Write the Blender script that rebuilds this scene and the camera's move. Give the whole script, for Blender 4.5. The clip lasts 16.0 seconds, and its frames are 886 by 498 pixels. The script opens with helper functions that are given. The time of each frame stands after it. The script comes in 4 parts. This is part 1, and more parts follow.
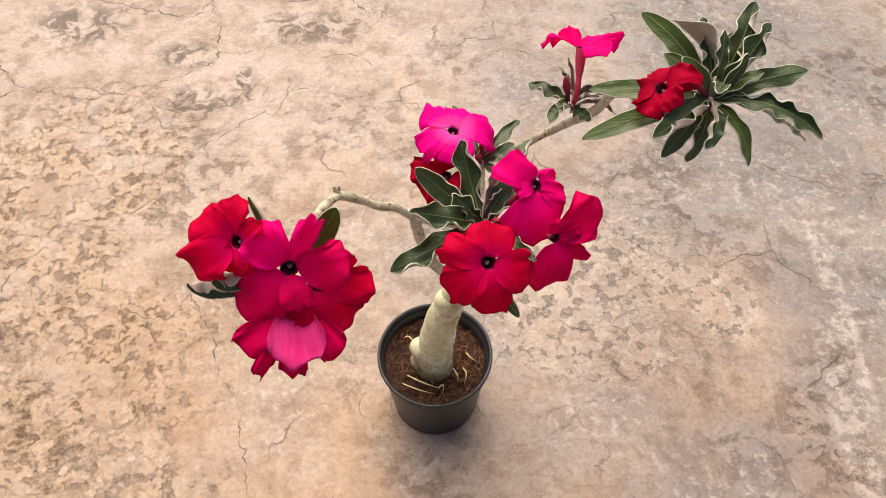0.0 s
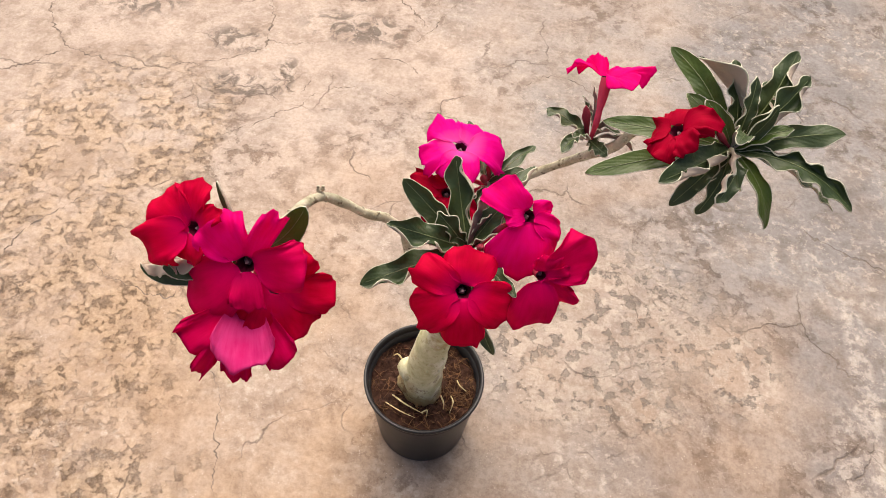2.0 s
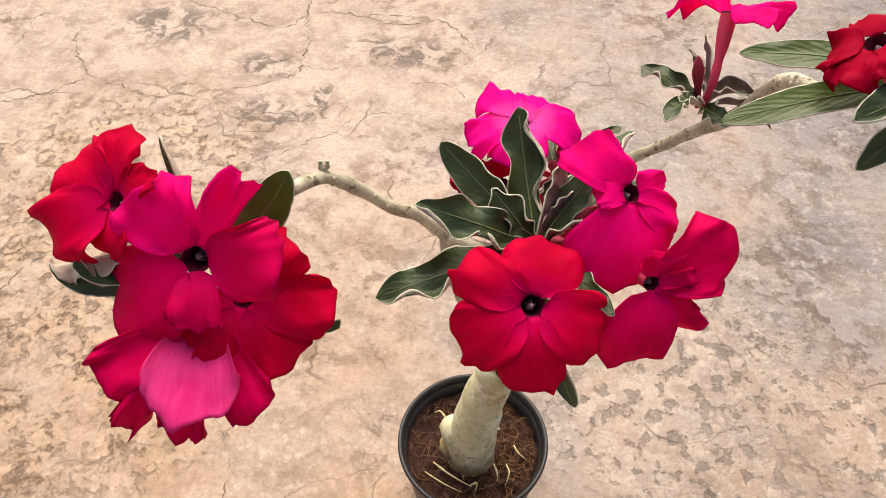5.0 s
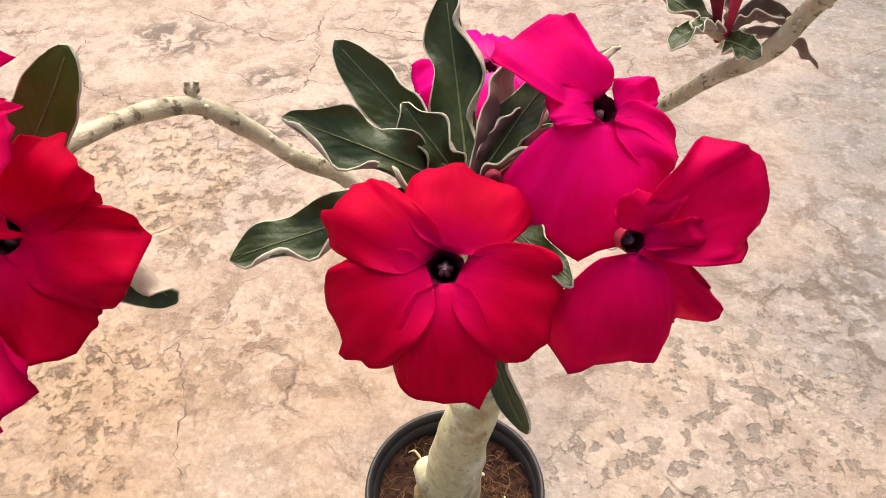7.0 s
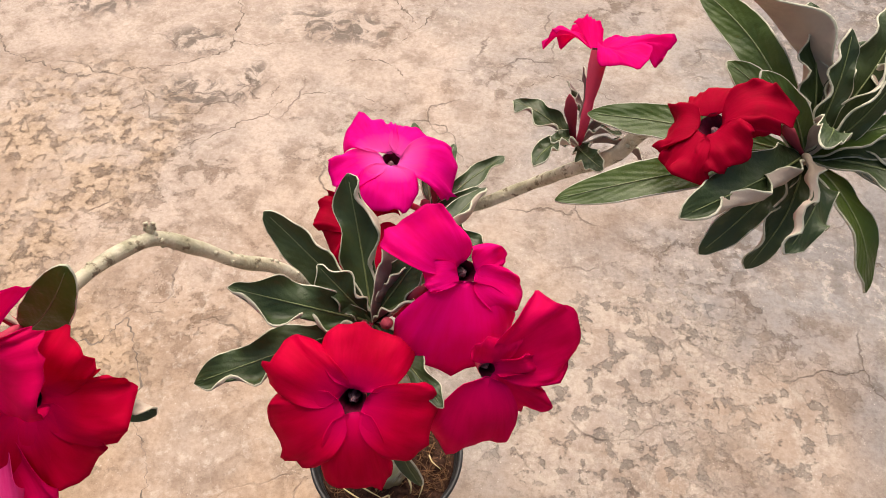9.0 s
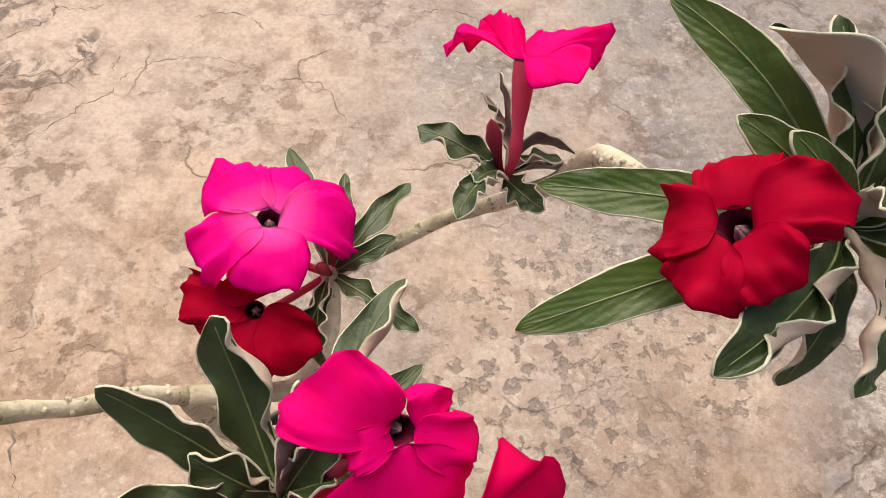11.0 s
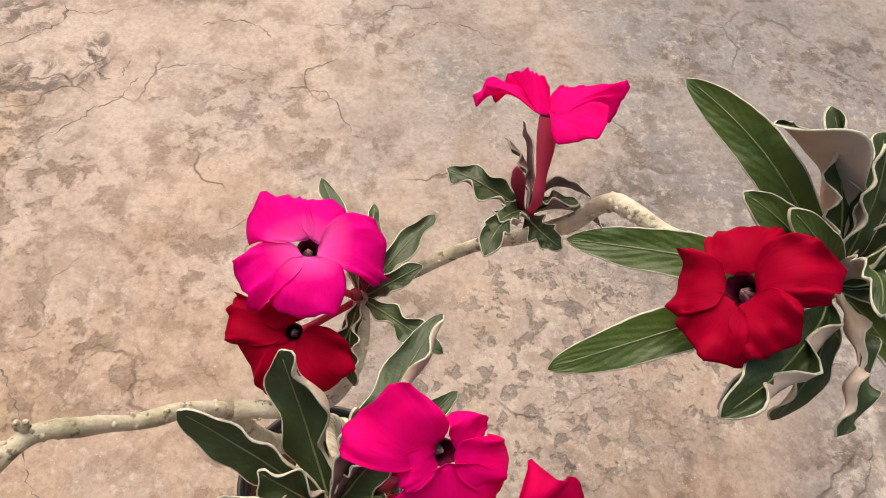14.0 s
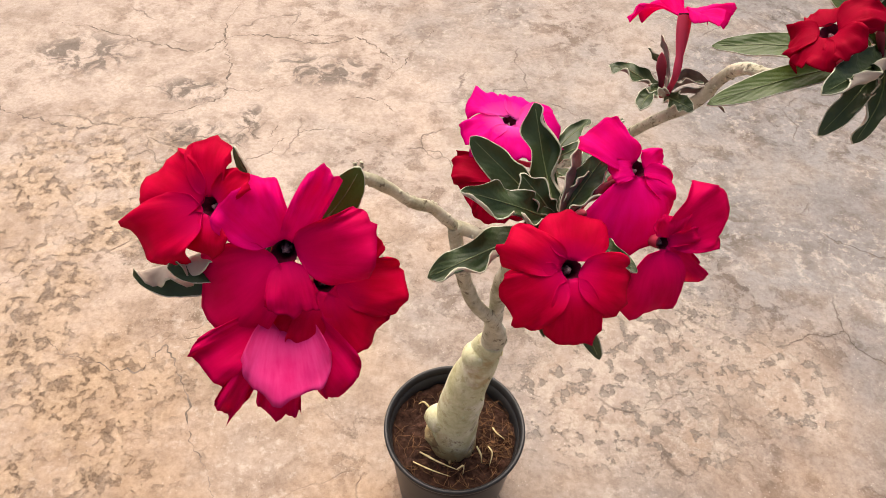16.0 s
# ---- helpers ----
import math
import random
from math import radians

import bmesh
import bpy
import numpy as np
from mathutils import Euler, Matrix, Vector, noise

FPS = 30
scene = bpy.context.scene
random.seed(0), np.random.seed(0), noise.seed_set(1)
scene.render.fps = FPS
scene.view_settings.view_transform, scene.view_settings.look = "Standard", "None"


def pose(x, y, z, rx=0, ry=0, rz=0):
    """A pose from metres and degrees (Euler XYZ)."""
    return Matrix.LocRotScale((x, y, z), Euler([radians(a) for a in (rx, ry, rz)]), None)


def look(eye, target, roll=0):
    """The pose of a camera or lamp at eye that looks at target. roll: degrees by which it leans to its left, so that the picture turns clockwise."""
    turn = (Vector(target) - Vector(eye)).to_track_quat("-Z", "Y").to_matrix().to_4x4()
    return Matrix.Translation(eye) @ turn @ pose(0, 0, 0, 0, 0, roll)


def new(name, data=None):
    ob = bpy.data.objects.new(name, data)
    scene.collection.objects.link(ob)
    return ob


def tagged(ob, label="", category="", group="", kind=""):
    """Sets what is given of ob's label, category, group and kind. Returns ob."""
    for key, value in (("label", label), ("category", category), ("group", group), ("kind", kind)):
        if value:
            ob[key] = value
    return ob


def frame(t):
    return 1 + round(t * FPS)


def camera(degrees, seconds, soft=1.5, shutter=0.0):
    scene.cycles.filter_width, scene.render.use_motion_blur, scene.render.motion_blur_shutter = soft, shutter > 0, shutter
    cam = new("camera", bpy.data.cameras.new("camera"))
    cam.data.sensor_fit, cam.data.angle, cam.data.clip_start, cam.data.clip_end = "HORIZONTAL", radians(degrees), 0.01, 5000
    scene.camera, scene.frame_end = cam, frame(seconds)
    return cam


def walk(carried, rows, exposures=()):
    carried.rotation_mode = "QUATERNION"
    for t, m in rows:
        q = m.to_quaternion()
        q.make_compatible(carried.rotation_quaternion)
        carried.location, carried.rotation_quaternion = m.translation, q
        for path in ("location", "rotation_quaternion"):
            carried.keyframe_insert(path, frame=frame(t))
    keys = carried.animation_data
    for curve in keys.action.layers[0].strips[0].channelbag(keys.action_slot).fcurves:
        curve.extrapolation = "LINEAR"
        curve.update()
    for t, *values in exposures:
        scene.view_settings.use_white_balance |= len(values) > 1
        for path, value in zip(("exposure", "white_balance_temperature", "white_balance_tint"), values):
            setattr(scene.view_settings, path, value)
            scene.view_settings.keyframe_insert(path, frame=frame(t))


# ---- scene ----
cam = camera(60.4, 16.0, soft=0.9)
EXPOSURES = [(0, 0.12, 6750, 11), (4, 0.12, 6750, 11), (6.5, 0.32, 6750, 11), (7.5, 0.32, 6750, 11), (8.7, 0.13, 6750, 11), (10.8, 0.0, 6750, 11), (12, 0.01, 6750, 11), (13.2, -0.11, 6750, 11), (14.2, -0.10, 6750, 11), (15, 0.10, 6750, 11), (16, 0.14, 6750, 11)]
PATH = [
    (0, (0.021, 0.017, 0.979), (0.003, 1.147, -0.671), 0.3),
    (0.5, (0.032, 0.022, 0.972), (-0.026, 1.156, -0.675), 1.3),
    (1, (0.066, 0.034, 0.955), (-0.036, 1.171, -0.687), 2.5),
    (1.5, (0.067, 0.046, 0.944), (-0.063, 1.192, -0.69), 3.4),
    (2, (0.062, 0.045, 0.949), (-0.072, 1.203, -0.676), 4.3),
    (2.5, (0.053, 0.056, 0.928), (-0.082, 1.219, -0.695), 4.2),
    (3, (0.037, 0.059, 0.898), (-0.095, 1.238, -0.712), 4.1),
    (3.5, (0.035, 0.073, 0.876), (-0.115, 1.258, -0.728), 3.0),
    (4, (0.036, 0.089, 0.855), (-0.138, 1.289, -0.735), 1.8),
    (4.2, (0.038, 0.095, 0.846), (-0.153, 1.299, -0.74), 1.2),
    (6.3, (0.069, 0.157, 0.713), (-0.321, 1.496, -0.721), -1.6),
    (6.5, (0.067, 0.164, 0.703), (-0.311, 1.502, -0.734), -1.8),
    (7, (0.086, 0.171, 0.697), (-0.317, 1.498, -0.744), -2.4),
    (7.5, (0.103, 0.18, 0.717), (-0.288, 1.461, -0.768), -1.9),
    (8, (0.104, 0.174, 0.772), (-0.249, 1.42, -0.752), -1.2),
    (8.5, (0.11, 0.18, 0.811), (-0.173, 1.369, -0.772), -0.5),
    (8.7, (0.107, 0.18, 0.812), (-0.148, 1.364, -0.779), -0.0),
    (10.8, (0.076, 0.286, 0.78), (0.155, 1.298, -0.943), 6.1),
    (11, (0.081, 0.289, 0.777), (0.17, 1.303, -0.945), 5.5),
    (11.5, (0.102, 0.294, 0.774), (0.216, 1.286, -0.959), 6.3),
    (12, (0.105, 0.3, 0.78), (0.24, 1.283, -0.957), 7.6),
    (12.5, (0.082, 0.309, 0.792), (0.216, 1.292, -0.945), 7.4),
    (13, (0.067, 0.318, 0.803), (0.201, 1.296, -0.937), 8.0),
    (13.5, (0.065, 0.311, 0.807), (0.195, 1.291, -0.932), 8.1),
    (14, (0.062, 0.287, 0.81), (0.185, 1.292, -0.914), 8.4),
    (14.5, (0.048, 0.216, 0.826), (0.136, 1.276, -0.868), 7.4),
    (15, (0.043, 0.131, 0.871), (0.083, 1.263, -0.777), 6.0),
    (15.5, (0.024, 0.075, 0.868), (0.016, 1.311, -0.704), 4.3),
    (16, (-0.008, 0.067, 0.822), (-0.038, 1.391, -0.677), 3.1),
]
walk(cam, [(t, look(eye, target, roll)) for t, eye, target, roll in PATH], EXPOSURES)

# ---- world and sun ----
SUN_UP, SUN_FROM = 58.0, Vector((-0.25, 1.0, 0.0)).normalized()
world = bpy.data.worlds.new("sky_world")
scene.world = world
world.use_nodes = True
wn = world.node_tree.nodes
sky = wn.new("ShaderNodeTexSky")
sky.sky_type, sky.sun_disc = "NISHITA", False
sky.sun_elevation = radians(SUN_UP)
sky.sun_rotation = math.atan2(SUN_FROM.x, SUN_FROM.y)
sky.dust_density, sky.air_density, sky.ozone_density = 8.0, 0.7, 0.4
world.node_tree.links.new(sky.outputs[0], wn["Background"].inputs[0])
wn["Background"].inputs[1].default_value = 0.15
sun = new("sun", bpy.data.lights.new("sun", "SUN"))
sun.data.energy, sun.data.angle, sun.data.color = 2.6, radians(70), (1.0, 0.91, 0.80)
toward = SUN_FROM * math.cos(radians(SUN_UP)) + Vector((0, 0, math.sin(radians(SUN_UP))))
sun.matrix_world = look(toward * 20, (0, 0, 0))


# ---- materials ----
class Mat:
    """A small wrapper to lay node materials out in few lines."""

    def __init__(self, name, rough=0.6, spec=0.4):
        self.m = bpy.data.materials.new(name)
        self.m.use_nodes = True
        self.n, self.l = self.m.node_tree.nodes, self.m.node_tree.links
        self.b = self.n["Principled BSDF"]
        self.b.inputs["Roughness"].default_value = rough
        self.b.inputs["Specular IOR Level"].default_value = spec

    def link(self, a, b):
        self.l.new(a, b)

    def coords(self, kind="Object"):
        return self.n.new("ShaderNodeTexCoord").outputs[kind]

    def noise(self, vec, scale, detail=6.0, rough=0.6, distort=0.0):
        t = self.n.new("ShaderNodeTexNoise")
        t.inputs["Scale"].default_value, t.inputs["Detail"].default_value = scale, detail
        t.inputs["Roughness"].default_value, t.inputs["Distortion"].default_value = rough, distort
        self.link(vec, t.inputs["Vector"])
        return t.outputs["Fac"]

    def ramp(self, fac, stops):
        r = self.n.new("ShaderNodeValToRGB")
        e = r.color_ramp.elements
        while len(e) < len(stops):
            e.new(0.5)
        for el, (p, c) in zip(e, stops):
            el.position, el.color = p, (*c, 1) if len(c) == 3 else c
        self.link(fac, r.inputs[0])
        return r.outputs[0]

    def grey(self, fac, lo, hi, a=0.0, b=1.0):
        r = self.n.new("ShaderNodeMapRange")
        for k, v in zip(("From Min", "From Max", "To Min", "To Max"), (lo, hi, a, b)):
            r.inputs[k].default_value = v
        self.link(fac, r.inputs["Value"])
        return r.outputs[0]

    def math(self, op, a, b):
        r = self.n.new("ShaderNodeMath")
        r.operation = op
        for k, v in ((0, a), (1, b)):
            if isinstance(v, (int, float)):
                r.inputs[k].default_value = v
            else:
                self.link(v, r.inputs[k])
        return r.outputs[0]

    def mix(self, fac, a, b, blend="MIX"):
        r = self.n.new("ShaderNodeMix")
        r.data_type, r.blend_type = "RGBA", blend
        for k, v in ((0, fac), (6, a), (7, b)):
            if isinstance(v, (int, float)):
                r.inputs[k].default_value = v
            elif isinstance(v, tuple):
                r.inputs[k].default_value = (*v, 1)
            else:
                self.link(v, r.inputs[k])
        return r.outputs[2]

    def bump(self, height, strength=0.3, distance=0.001):
        r = self.n.new("ShaderNodeBump")
        r.inputs["Strength"].default_value, r.inputs["Distance"].default_value = strength, distance
        self.link(height, r.inputs["Height"])
        self.link(r.outputs[0], self.b.inputs["Normal"])
        return r.outputs[0]

    def color(self, out):
        self.link(out, self.b.inputs["Base Color"])

    def glow_through(self, share, color):
        """Light that passes through a thin leaf or petal."""
        t, x = self.n.new("ShaderNodeBsdfTranslucent"), self.n.new("ShaderNodeMixShader")
        if isinstance(color, tuple):
            t.inputs[0].default_value = (*color, 1)
        else:
            self.link(color, t.inputs[0])
        x.inputs[0].default_value = share
        self.link(self.b.outputs[0], x.inputs[1])
        self.link(t.outputs[0], x.inputs[2])
        self.link(x.outputs[0], self.n["Material Output"].inputs["Surface"])

    def spot(self, vec, x, y, rx, ry):
        """1 at the middle of a patch of the floor, falling to 0 at its edge."""
        m, g = self.n.new("ShaderNodeMapping"), self.n.new("ShaderNodeTexGradient")
        m.vector_type = "POINT"
        m.inputs["Scale"].default_value = (1 / rx, 1 / ry, 0)
        m.inputs["Location"].default_value = (-x / rx, -y / ry, 0)
        g.gradient_type = "SPHERICAL"
        self.link(vec, m.inputs[0])
        self.link(m.outputs[0], g.inputs[0])
        return g.outputs["Fac"]


def concrete():
    k = Mat("worn_concrete", 0.85, 0.2)
    v = k.coords()
    sep = k.n.new("ShaderNodeSeparateXYZ")
    k.link(v, sep.inputs[0])
    # broad tone: pale pinkish far off, browner nearer, tan and ochre on one side, darker grey on the other
    wander = k.grey(k.noise(v, 2.7, 5, 0.6), 0.35, 0.65, -0.35, 0.35)
    east = k.grey(k.math("ADD", sep.outputs[0], wander), -0.25, 0.50)
    near = k.grey(k.math("ADD", sep.outputs[1], wander), 0.95, 0.15)
    c = k.mix(near, (0.52, 0.43, 0.363), (0.45, 0.322, 0.222))
    c = k.mix(east, c, k.mix(near, (0.285, 0.270, 0.262), (0.250, 0.212, 0.190)))
    far = k.mix(k.grey(k.noise(v, 0.9, 8, 0.65), 0.40, 0.60), (0.47, 0.38, 0.305), (0.29, 0.262, 0.238))
    c = k.mix(k.grey(k.math("ADD", k.spot(v, 0.0, 0.6, 3.2, 3.2), k.math("MULTIPLY", wander, 0.4)), 0.35, 0.70), far, c)
    dim = k.mix(1.0, c, (0.66, 0.63, 0.62), "MULTIPLY")
    # soft clouds of dust and damp, a hand wide
    c = k.mix(k.grey(k.noise(v, 5.0, 8, 0.66, 0.1), 0.44, 0.66, 0.0, 0.55), c, dim)
    c = k.mix(k.grey(k.noise(v, 7.5, 9, 0.7, 0.2), 0.46, 0.66, 0.0, 0.40), c, (0.58, 0.49, 0.415))
    # smooth skin broken by sharp-edged scuffs that come in drifts
    drift = k.grey(k.noise(v, 4.2, 4, 0.55, 0.4), 0.46, 0.62, 0.15, 1.0)
    scuff = k.math("MULTIPLY", k.grey(k.noise(v, 30, 11, 0.72, 0.2), 0.515, 0.56), drift)
    c = k.mix(k.grey(k.noise(v, 15, 10, 0.74, 0.15), 0.46, 0.58, 0.0, 0.6), c, k.mix(1.0, c, (0.66, 0.61, 0.57), "MULTIPLY"))
    c = k.mix(k.math("MULTIPLY", scuff, 0.68), c, k.mix(1.0, c, (0.52, 0.47, 0.43), "MULTIPLY"))
    flake = k.math("MULTIPLY", k.grey(k.noise(v, 62, 9, 0.7, 0.1), 0.53, 0.60), k.grey(k.noise(v, 5.5, 4, 0.5), 0.44, 0.60, 0.1, 1.0))
    c = k.mix(k.math("MULTIPLY", flake, 0.42), c, (0.62, 0.54, 0.465))
    # crumbling ochre skin; the ramp's darkest stop paints the shadows in its hollows
    worn = k.grey(k.math("MAXIMUM", k.math("MAXIMUM", k.spot(v, -0.62, 0.80, 0.24, 0.30), k.spot(v, -0.78, 0.68, 0.26, 0.24)), k.math("MAXIMUM", k.spot(v, -0.50, 0.88, 0.10, 0.17), k.math("MAXIMUM", k.spot(v, -0.50, 0.20, 0.40, 0.22), k.spot(v, -0.55, 0.48, 0.3, 0.2)))), 0.0, 0.45)
    crumb = k.noise(v, 52, 10, 0.74, 0.25)
    ochre = k.math("MULTIPLY", k.grey(k.noise(v, 12, 9, 0.72, 0.15), 0.42, 0.56), worn)
    c = k.mix(k.math("MULTIPLY", ochre, 0.56), c, k.ramp(crumb, [(0.38, (0.13, 0.085, 0.052)), (0.45, (0.33, 0.225, 0.14)), (0.52, (0.45, 0.325, 0.21)), (0.62, (0.60, 0.46, 0.32))]))
    chip = k.math("MULTIPLY", k.grey(crumb, 0.47, 0.41), ochre)
    # pitted dark scabs among pale flakes
    area = k.grey(k.math("MAXIMUM", k.spot(v, 0.27, 0.665, 0.17, 0.14), k.math("MAXIMUM", k.spot(v, 0.16, 0.555, 0.12, 0.10), k.math("MAXIMUM", k.spot(v, 0.24, 0.52, 0.14, 0.07), k.spot(v, 0.43, 0.60, 0.07, 0.09)))), 0.0, 0.40)
    c = k.mix(k.math("MULTIPLY", k.grey(k.noise(v, 30, 10, 0.7, 0.15), 0.46, 0.56), k.math("MULTIPLY", area, 0.58)), c, (0.57, 0.49, 0.415))
    pits = k.math("MULTIPLY", k.grey(k.noise(v, 46, 8, 0.66, 0.1), 0.54, 0.585), area)
    c = k.mix(k.math("MULTIPLY", pits, 0.6), c, (0.145, 0.128, 0.112))
    # old dark smears and a pale lime line
    marks = k.math("MAXIMUM", k.math("MAXIMUM", k.spot(v, 0.385, 0.87, 0.08, 0.06), k.spot(v, -0.365, 1.04, 0.03, 0.07)), k.math("MAXIMUM", k.spot(v, -0.44, 1.0, 0.075, 0.05), k.math("MAXIMUM", k.spot(v, -0.27, 1.2, 0.14, 0.06), k.math("MAXIMUM", k.spot(v, -0.70, 1.20, 0.12, 0.08), k.spot(v, -0.48, 1.12, 0.07, 0.05)))))
    smear = k.math("MULTIPLY", k.grey(k.noise(v, 26, 9, 0.66, 0.9), 0.47, 0.54), k.grey(marks, 0.05, 0.5))
    c = k.mix(k.math("MULTIPLY", smear, 0.85), c, (0.16, 0.132, 0.112))
    streak = k.math("MULTIPLY", k.grey(k.noise(v, 45, 8, 0.7), 0.48, 0.55), k.grey(k.math("MAXIMUM", k.spot(v, 0.60, 0.60, 0.022, 0.25), k.spot(v, 0.565, 0.42, 0.03, 0.2)), 0.05, 0.4))
    c = k.mix(k.math("MULTIPLY", streak, 0.38), c, (0.66, 0.59, 0.52))
    # hairline crazing
    bent, push, web = k.n.new("ShaderNodeVectorMath"), k.n.new("ShaderNodeTexNoise"), k.n.new("ShaderNodeTexVoronoi")
    push.inputs["Scale"].default_value, push.inputs["Detail"].default_value = 9.0, 6.0
    k.link(v, push.inputs["Vector"])
    bent.operation = "MULTIPLY_ADD"
    bent.inputs[1].default_value = (0.16, 0.16, 0.0)
    k.link(push.outputs["Color"], bent.inputs[0])
    k.link(v, bent.inputs[2])
    web.feature = "DISTANCE_TO_EDGE"
    web.inputs["Scale"].default_value = 5.5
    k.link(bent.outputs[0], web.inputs["Vector"])
    craze = k.math("MULTIPLY", k.grey(web.outputs["Distance"], 0.002, 0.011, 1.0, 0.0), k.grey(k.noise(v, 6.5, 3), 0.50, 0.60))
    c = k.mix(k.math("MULTIPLY", craze, 0.62), c, (0.15, 0.115, 0.092))
    # grit, specks and pinholes
    fine = k.noise(v, 150, 7, 0.78)
    c = k.mix(k.grey(fine, 0.44, 0.60, 0.0, 0.48), c, k.mix(1.0, c, (0.62, 0.58, 0.54), "MULTIPLY"))
    for scale, near_, col, mask in ((210, (0.10, 0.20), (0.70, 0.62, 0.54), 25), (120, (0.10, 0.17), (0.14, 0.11, 0.09), 13)):
        grains = k.n.new("ShaderNodeTexVoronoi")
        grains.inputs["Scale"].default_value = scale
        k.link(v, grains.inputs["Vector"])
        c = k.mix(k.math("MULTIPLY", k.grey(grains.outputs["Distance"], near_[0], near_[1], 0.5, 0.0), k.grey(k.noise(v, mask, 3), 0.50, 0.62)), c, col)
    k.color(c)
    h = k.math("ADD", k.math("MULTIPLY", fine, 0.25), k.math("ADD", k.math("MULTIPLY", scuff, -0.22), k.math("MULTIPLY", pits, -0.35)))
    h = k.math("ADD", h, k.math("ADD", k.math("MULTIPLY", chip, -0.9), k.math("MULTIPLY", craze, -0.4)))
    h = k.math("ADD", h, k.math("MULTIPLY", k.noise(v, 14, 8, 0.62), 0.5))
    k.bump(h, 0.7, 0.005)
    return k.m


def petal_mat(name, deep, bright, share=0.4, flush=(0.78, 0.0, 0.20)):
    k = Mat(name, 0.6, 0.05)
    uv = k.coords("UV")
    m = k.n.new("ShaderNodeMapping")
    m.inputs["Scale"].default_value = (1.0, 7, 1)
    k.link(uv, m.inputs[0])
    streak = k.noise(m.outputs[0], 2.2, 5, 0.6)
    cloud = k.noise(k.coords(), 60, 4)
    sep = k.n.new("ShaderNodeSeparateXYZ")
    k.link(uv, sep.inputs[0])
    f = k.math("ADD", k.math("MULTIPLY", streak, 0.7), k.math("MULTIPLY", cloud, 0.5))
    c = k.mix(k.grey(f, 0.35, 0.85), deep, bright)
    c = k.mix(k.grey(k.math("ADD", sep.outputs[0], k.math("MULTIPLY", streak, 0.25)), 0.08, 0.62, 0.6, 0.0), c, flush)
    c = k.mix(k.grey(sep.outputs[0], 0.93, 1.0, 0.0, 0.35), c, tuple(0.45 * x for x in deep))
    k.color(c)
    k.bump(k.math("ADD", streak, k.math("MULTIPLY", k.noise(k.coords(), 900, 2), 0.25)), 0.16, 0.0012)
    k.glow_through(share, c)
    return k.m


def leaf_mat(name, dark, light, vein, share, rough):
    k = Mat(name, rough, 0.5)
    uv = k.coords("UV")
    w = k.n.new("ShaderNodeTexWave")
    w.wave_type, w.bands_direction = "BANDS", "X"
    w.inputs["Scale"].default_value, w.inputs["Distortion"].default_value = 3.4, 1.4
    m = k.n.new("ShaderNodeVectorMath")
    m.operation = "ADD"
    sep, com = k.n.new("ShaderNodeSeparateXYZ"), k.n.new("ShaderNodeCombineXYZ")
    k.link(uv, sep.inputs[0])
    lean = k.math("MULTIPLY", k.math("ABSOLUTE", k.math("SUBTRACT", sep.outputs[1], 0.5), 0.0), -0.55)
    k.link(lean, com.inputs[0])
    k.link(uv, m.inputs[0])
    k.link(com.outputs[0], m.inputs[1])
    k.link(m.outputs[0], w.inputs["Vector"])
    info = k.n.new("ShaderNodeObjectInfo")
    c = k.mix(k.grey(k.noise(k.coords(), 45, 6, 0.65), 0.32, 0.7), dark, light)
    c = k.mix(k.grey(info.outputs["Random"], 0, 1, 0.0, 0.35), c, light)
    c = k.mix(k.grey(w.outputs["Fac"], 0.95, 1.0, 0.0, 0.08), c, vein)
    k.color(c)
    k.bump(k.math("ADD", k.math("MULTIPLY", w.outputs["Fac"], -0.12), k.math("ADD", k.noise(k.coords(), 220, 4), k.math("MULTIPLY", k.noise(k.coords(), 60, 3), 2.0))), 0.45, 0.0014)
    k.glow_through(share, tuple(min(1, 2.2 * x) for x in light))
    return k.m


def bark_mat(name, tones, scar, patch=None):
    k = Mat(name, 0.62, 0.3)
    v = k.coords()
    c = k.ramp(k.noise(v, 45, 8, 0.7), [(0.32, tones[0]), (0.5, tones[1]), (0.68, tones[2])])
    if patch:
        c = k.mix(k.grey(k.noise(v, 32, 5, 0.6, 0.4), 0.56, 0.66, 0.0, 0.75), c, patch[0])
        c = k.mix(k.grey(k.noise(v, 24, 6, 0.6, 0.3), 0.60, 0.68, 0.0, 0.8), c, patch[1])
    c = k.mix(k.grey(k.noise(v, 150, 5, 0.65), 0.56, 0.63, 0.0, 0.55 if patch else 0.8), c, scar)
    if patch:
        # brown soil stains at the foot
        sep = k.n.new("ShaderNodeSeparateXYZ")
        k.link(v, sep.inputs[0])
        height = k.math("ADD", sep.outputs[2], k.grey(k.noise(v, 40, 5, 0.6), 0.35, 0.65, -0.018, 0.018))
        c = k.mix(k.grey(height, 0.152, 0.120, 0.0, 0.8), c, (0.36, 0.22, 0.085))
        c = k.mix(k.math("MULTIPLY", k.grey(k.noise(v, 55, 6, 0.6), 0.55, 0.62), k.grey(height, 0.180, 0.155, 0.0, 0.8)), c, (0.17, 0.09, 0.035))
    k.color(c)
    k.bump(k.math("ADD", k.noise(v, 70, 6, 0.7), k.math("MULTIPLY", k.noise(v, 320, 4), 0.5)), 0.7, 0.002)
    return k.m


def plain(name, a, b, scale, rough, bump=0.2, spec=0.4, dist=0.001):
    k = Mat(name, rough, spec)
    n = k.noise(k.coords(), scale, 7, 0.65)
    k.color(k.mix(k.grey(n, 0.35, 0.65), a, b))
    k.bump(n, bump, dist)
    return k.m


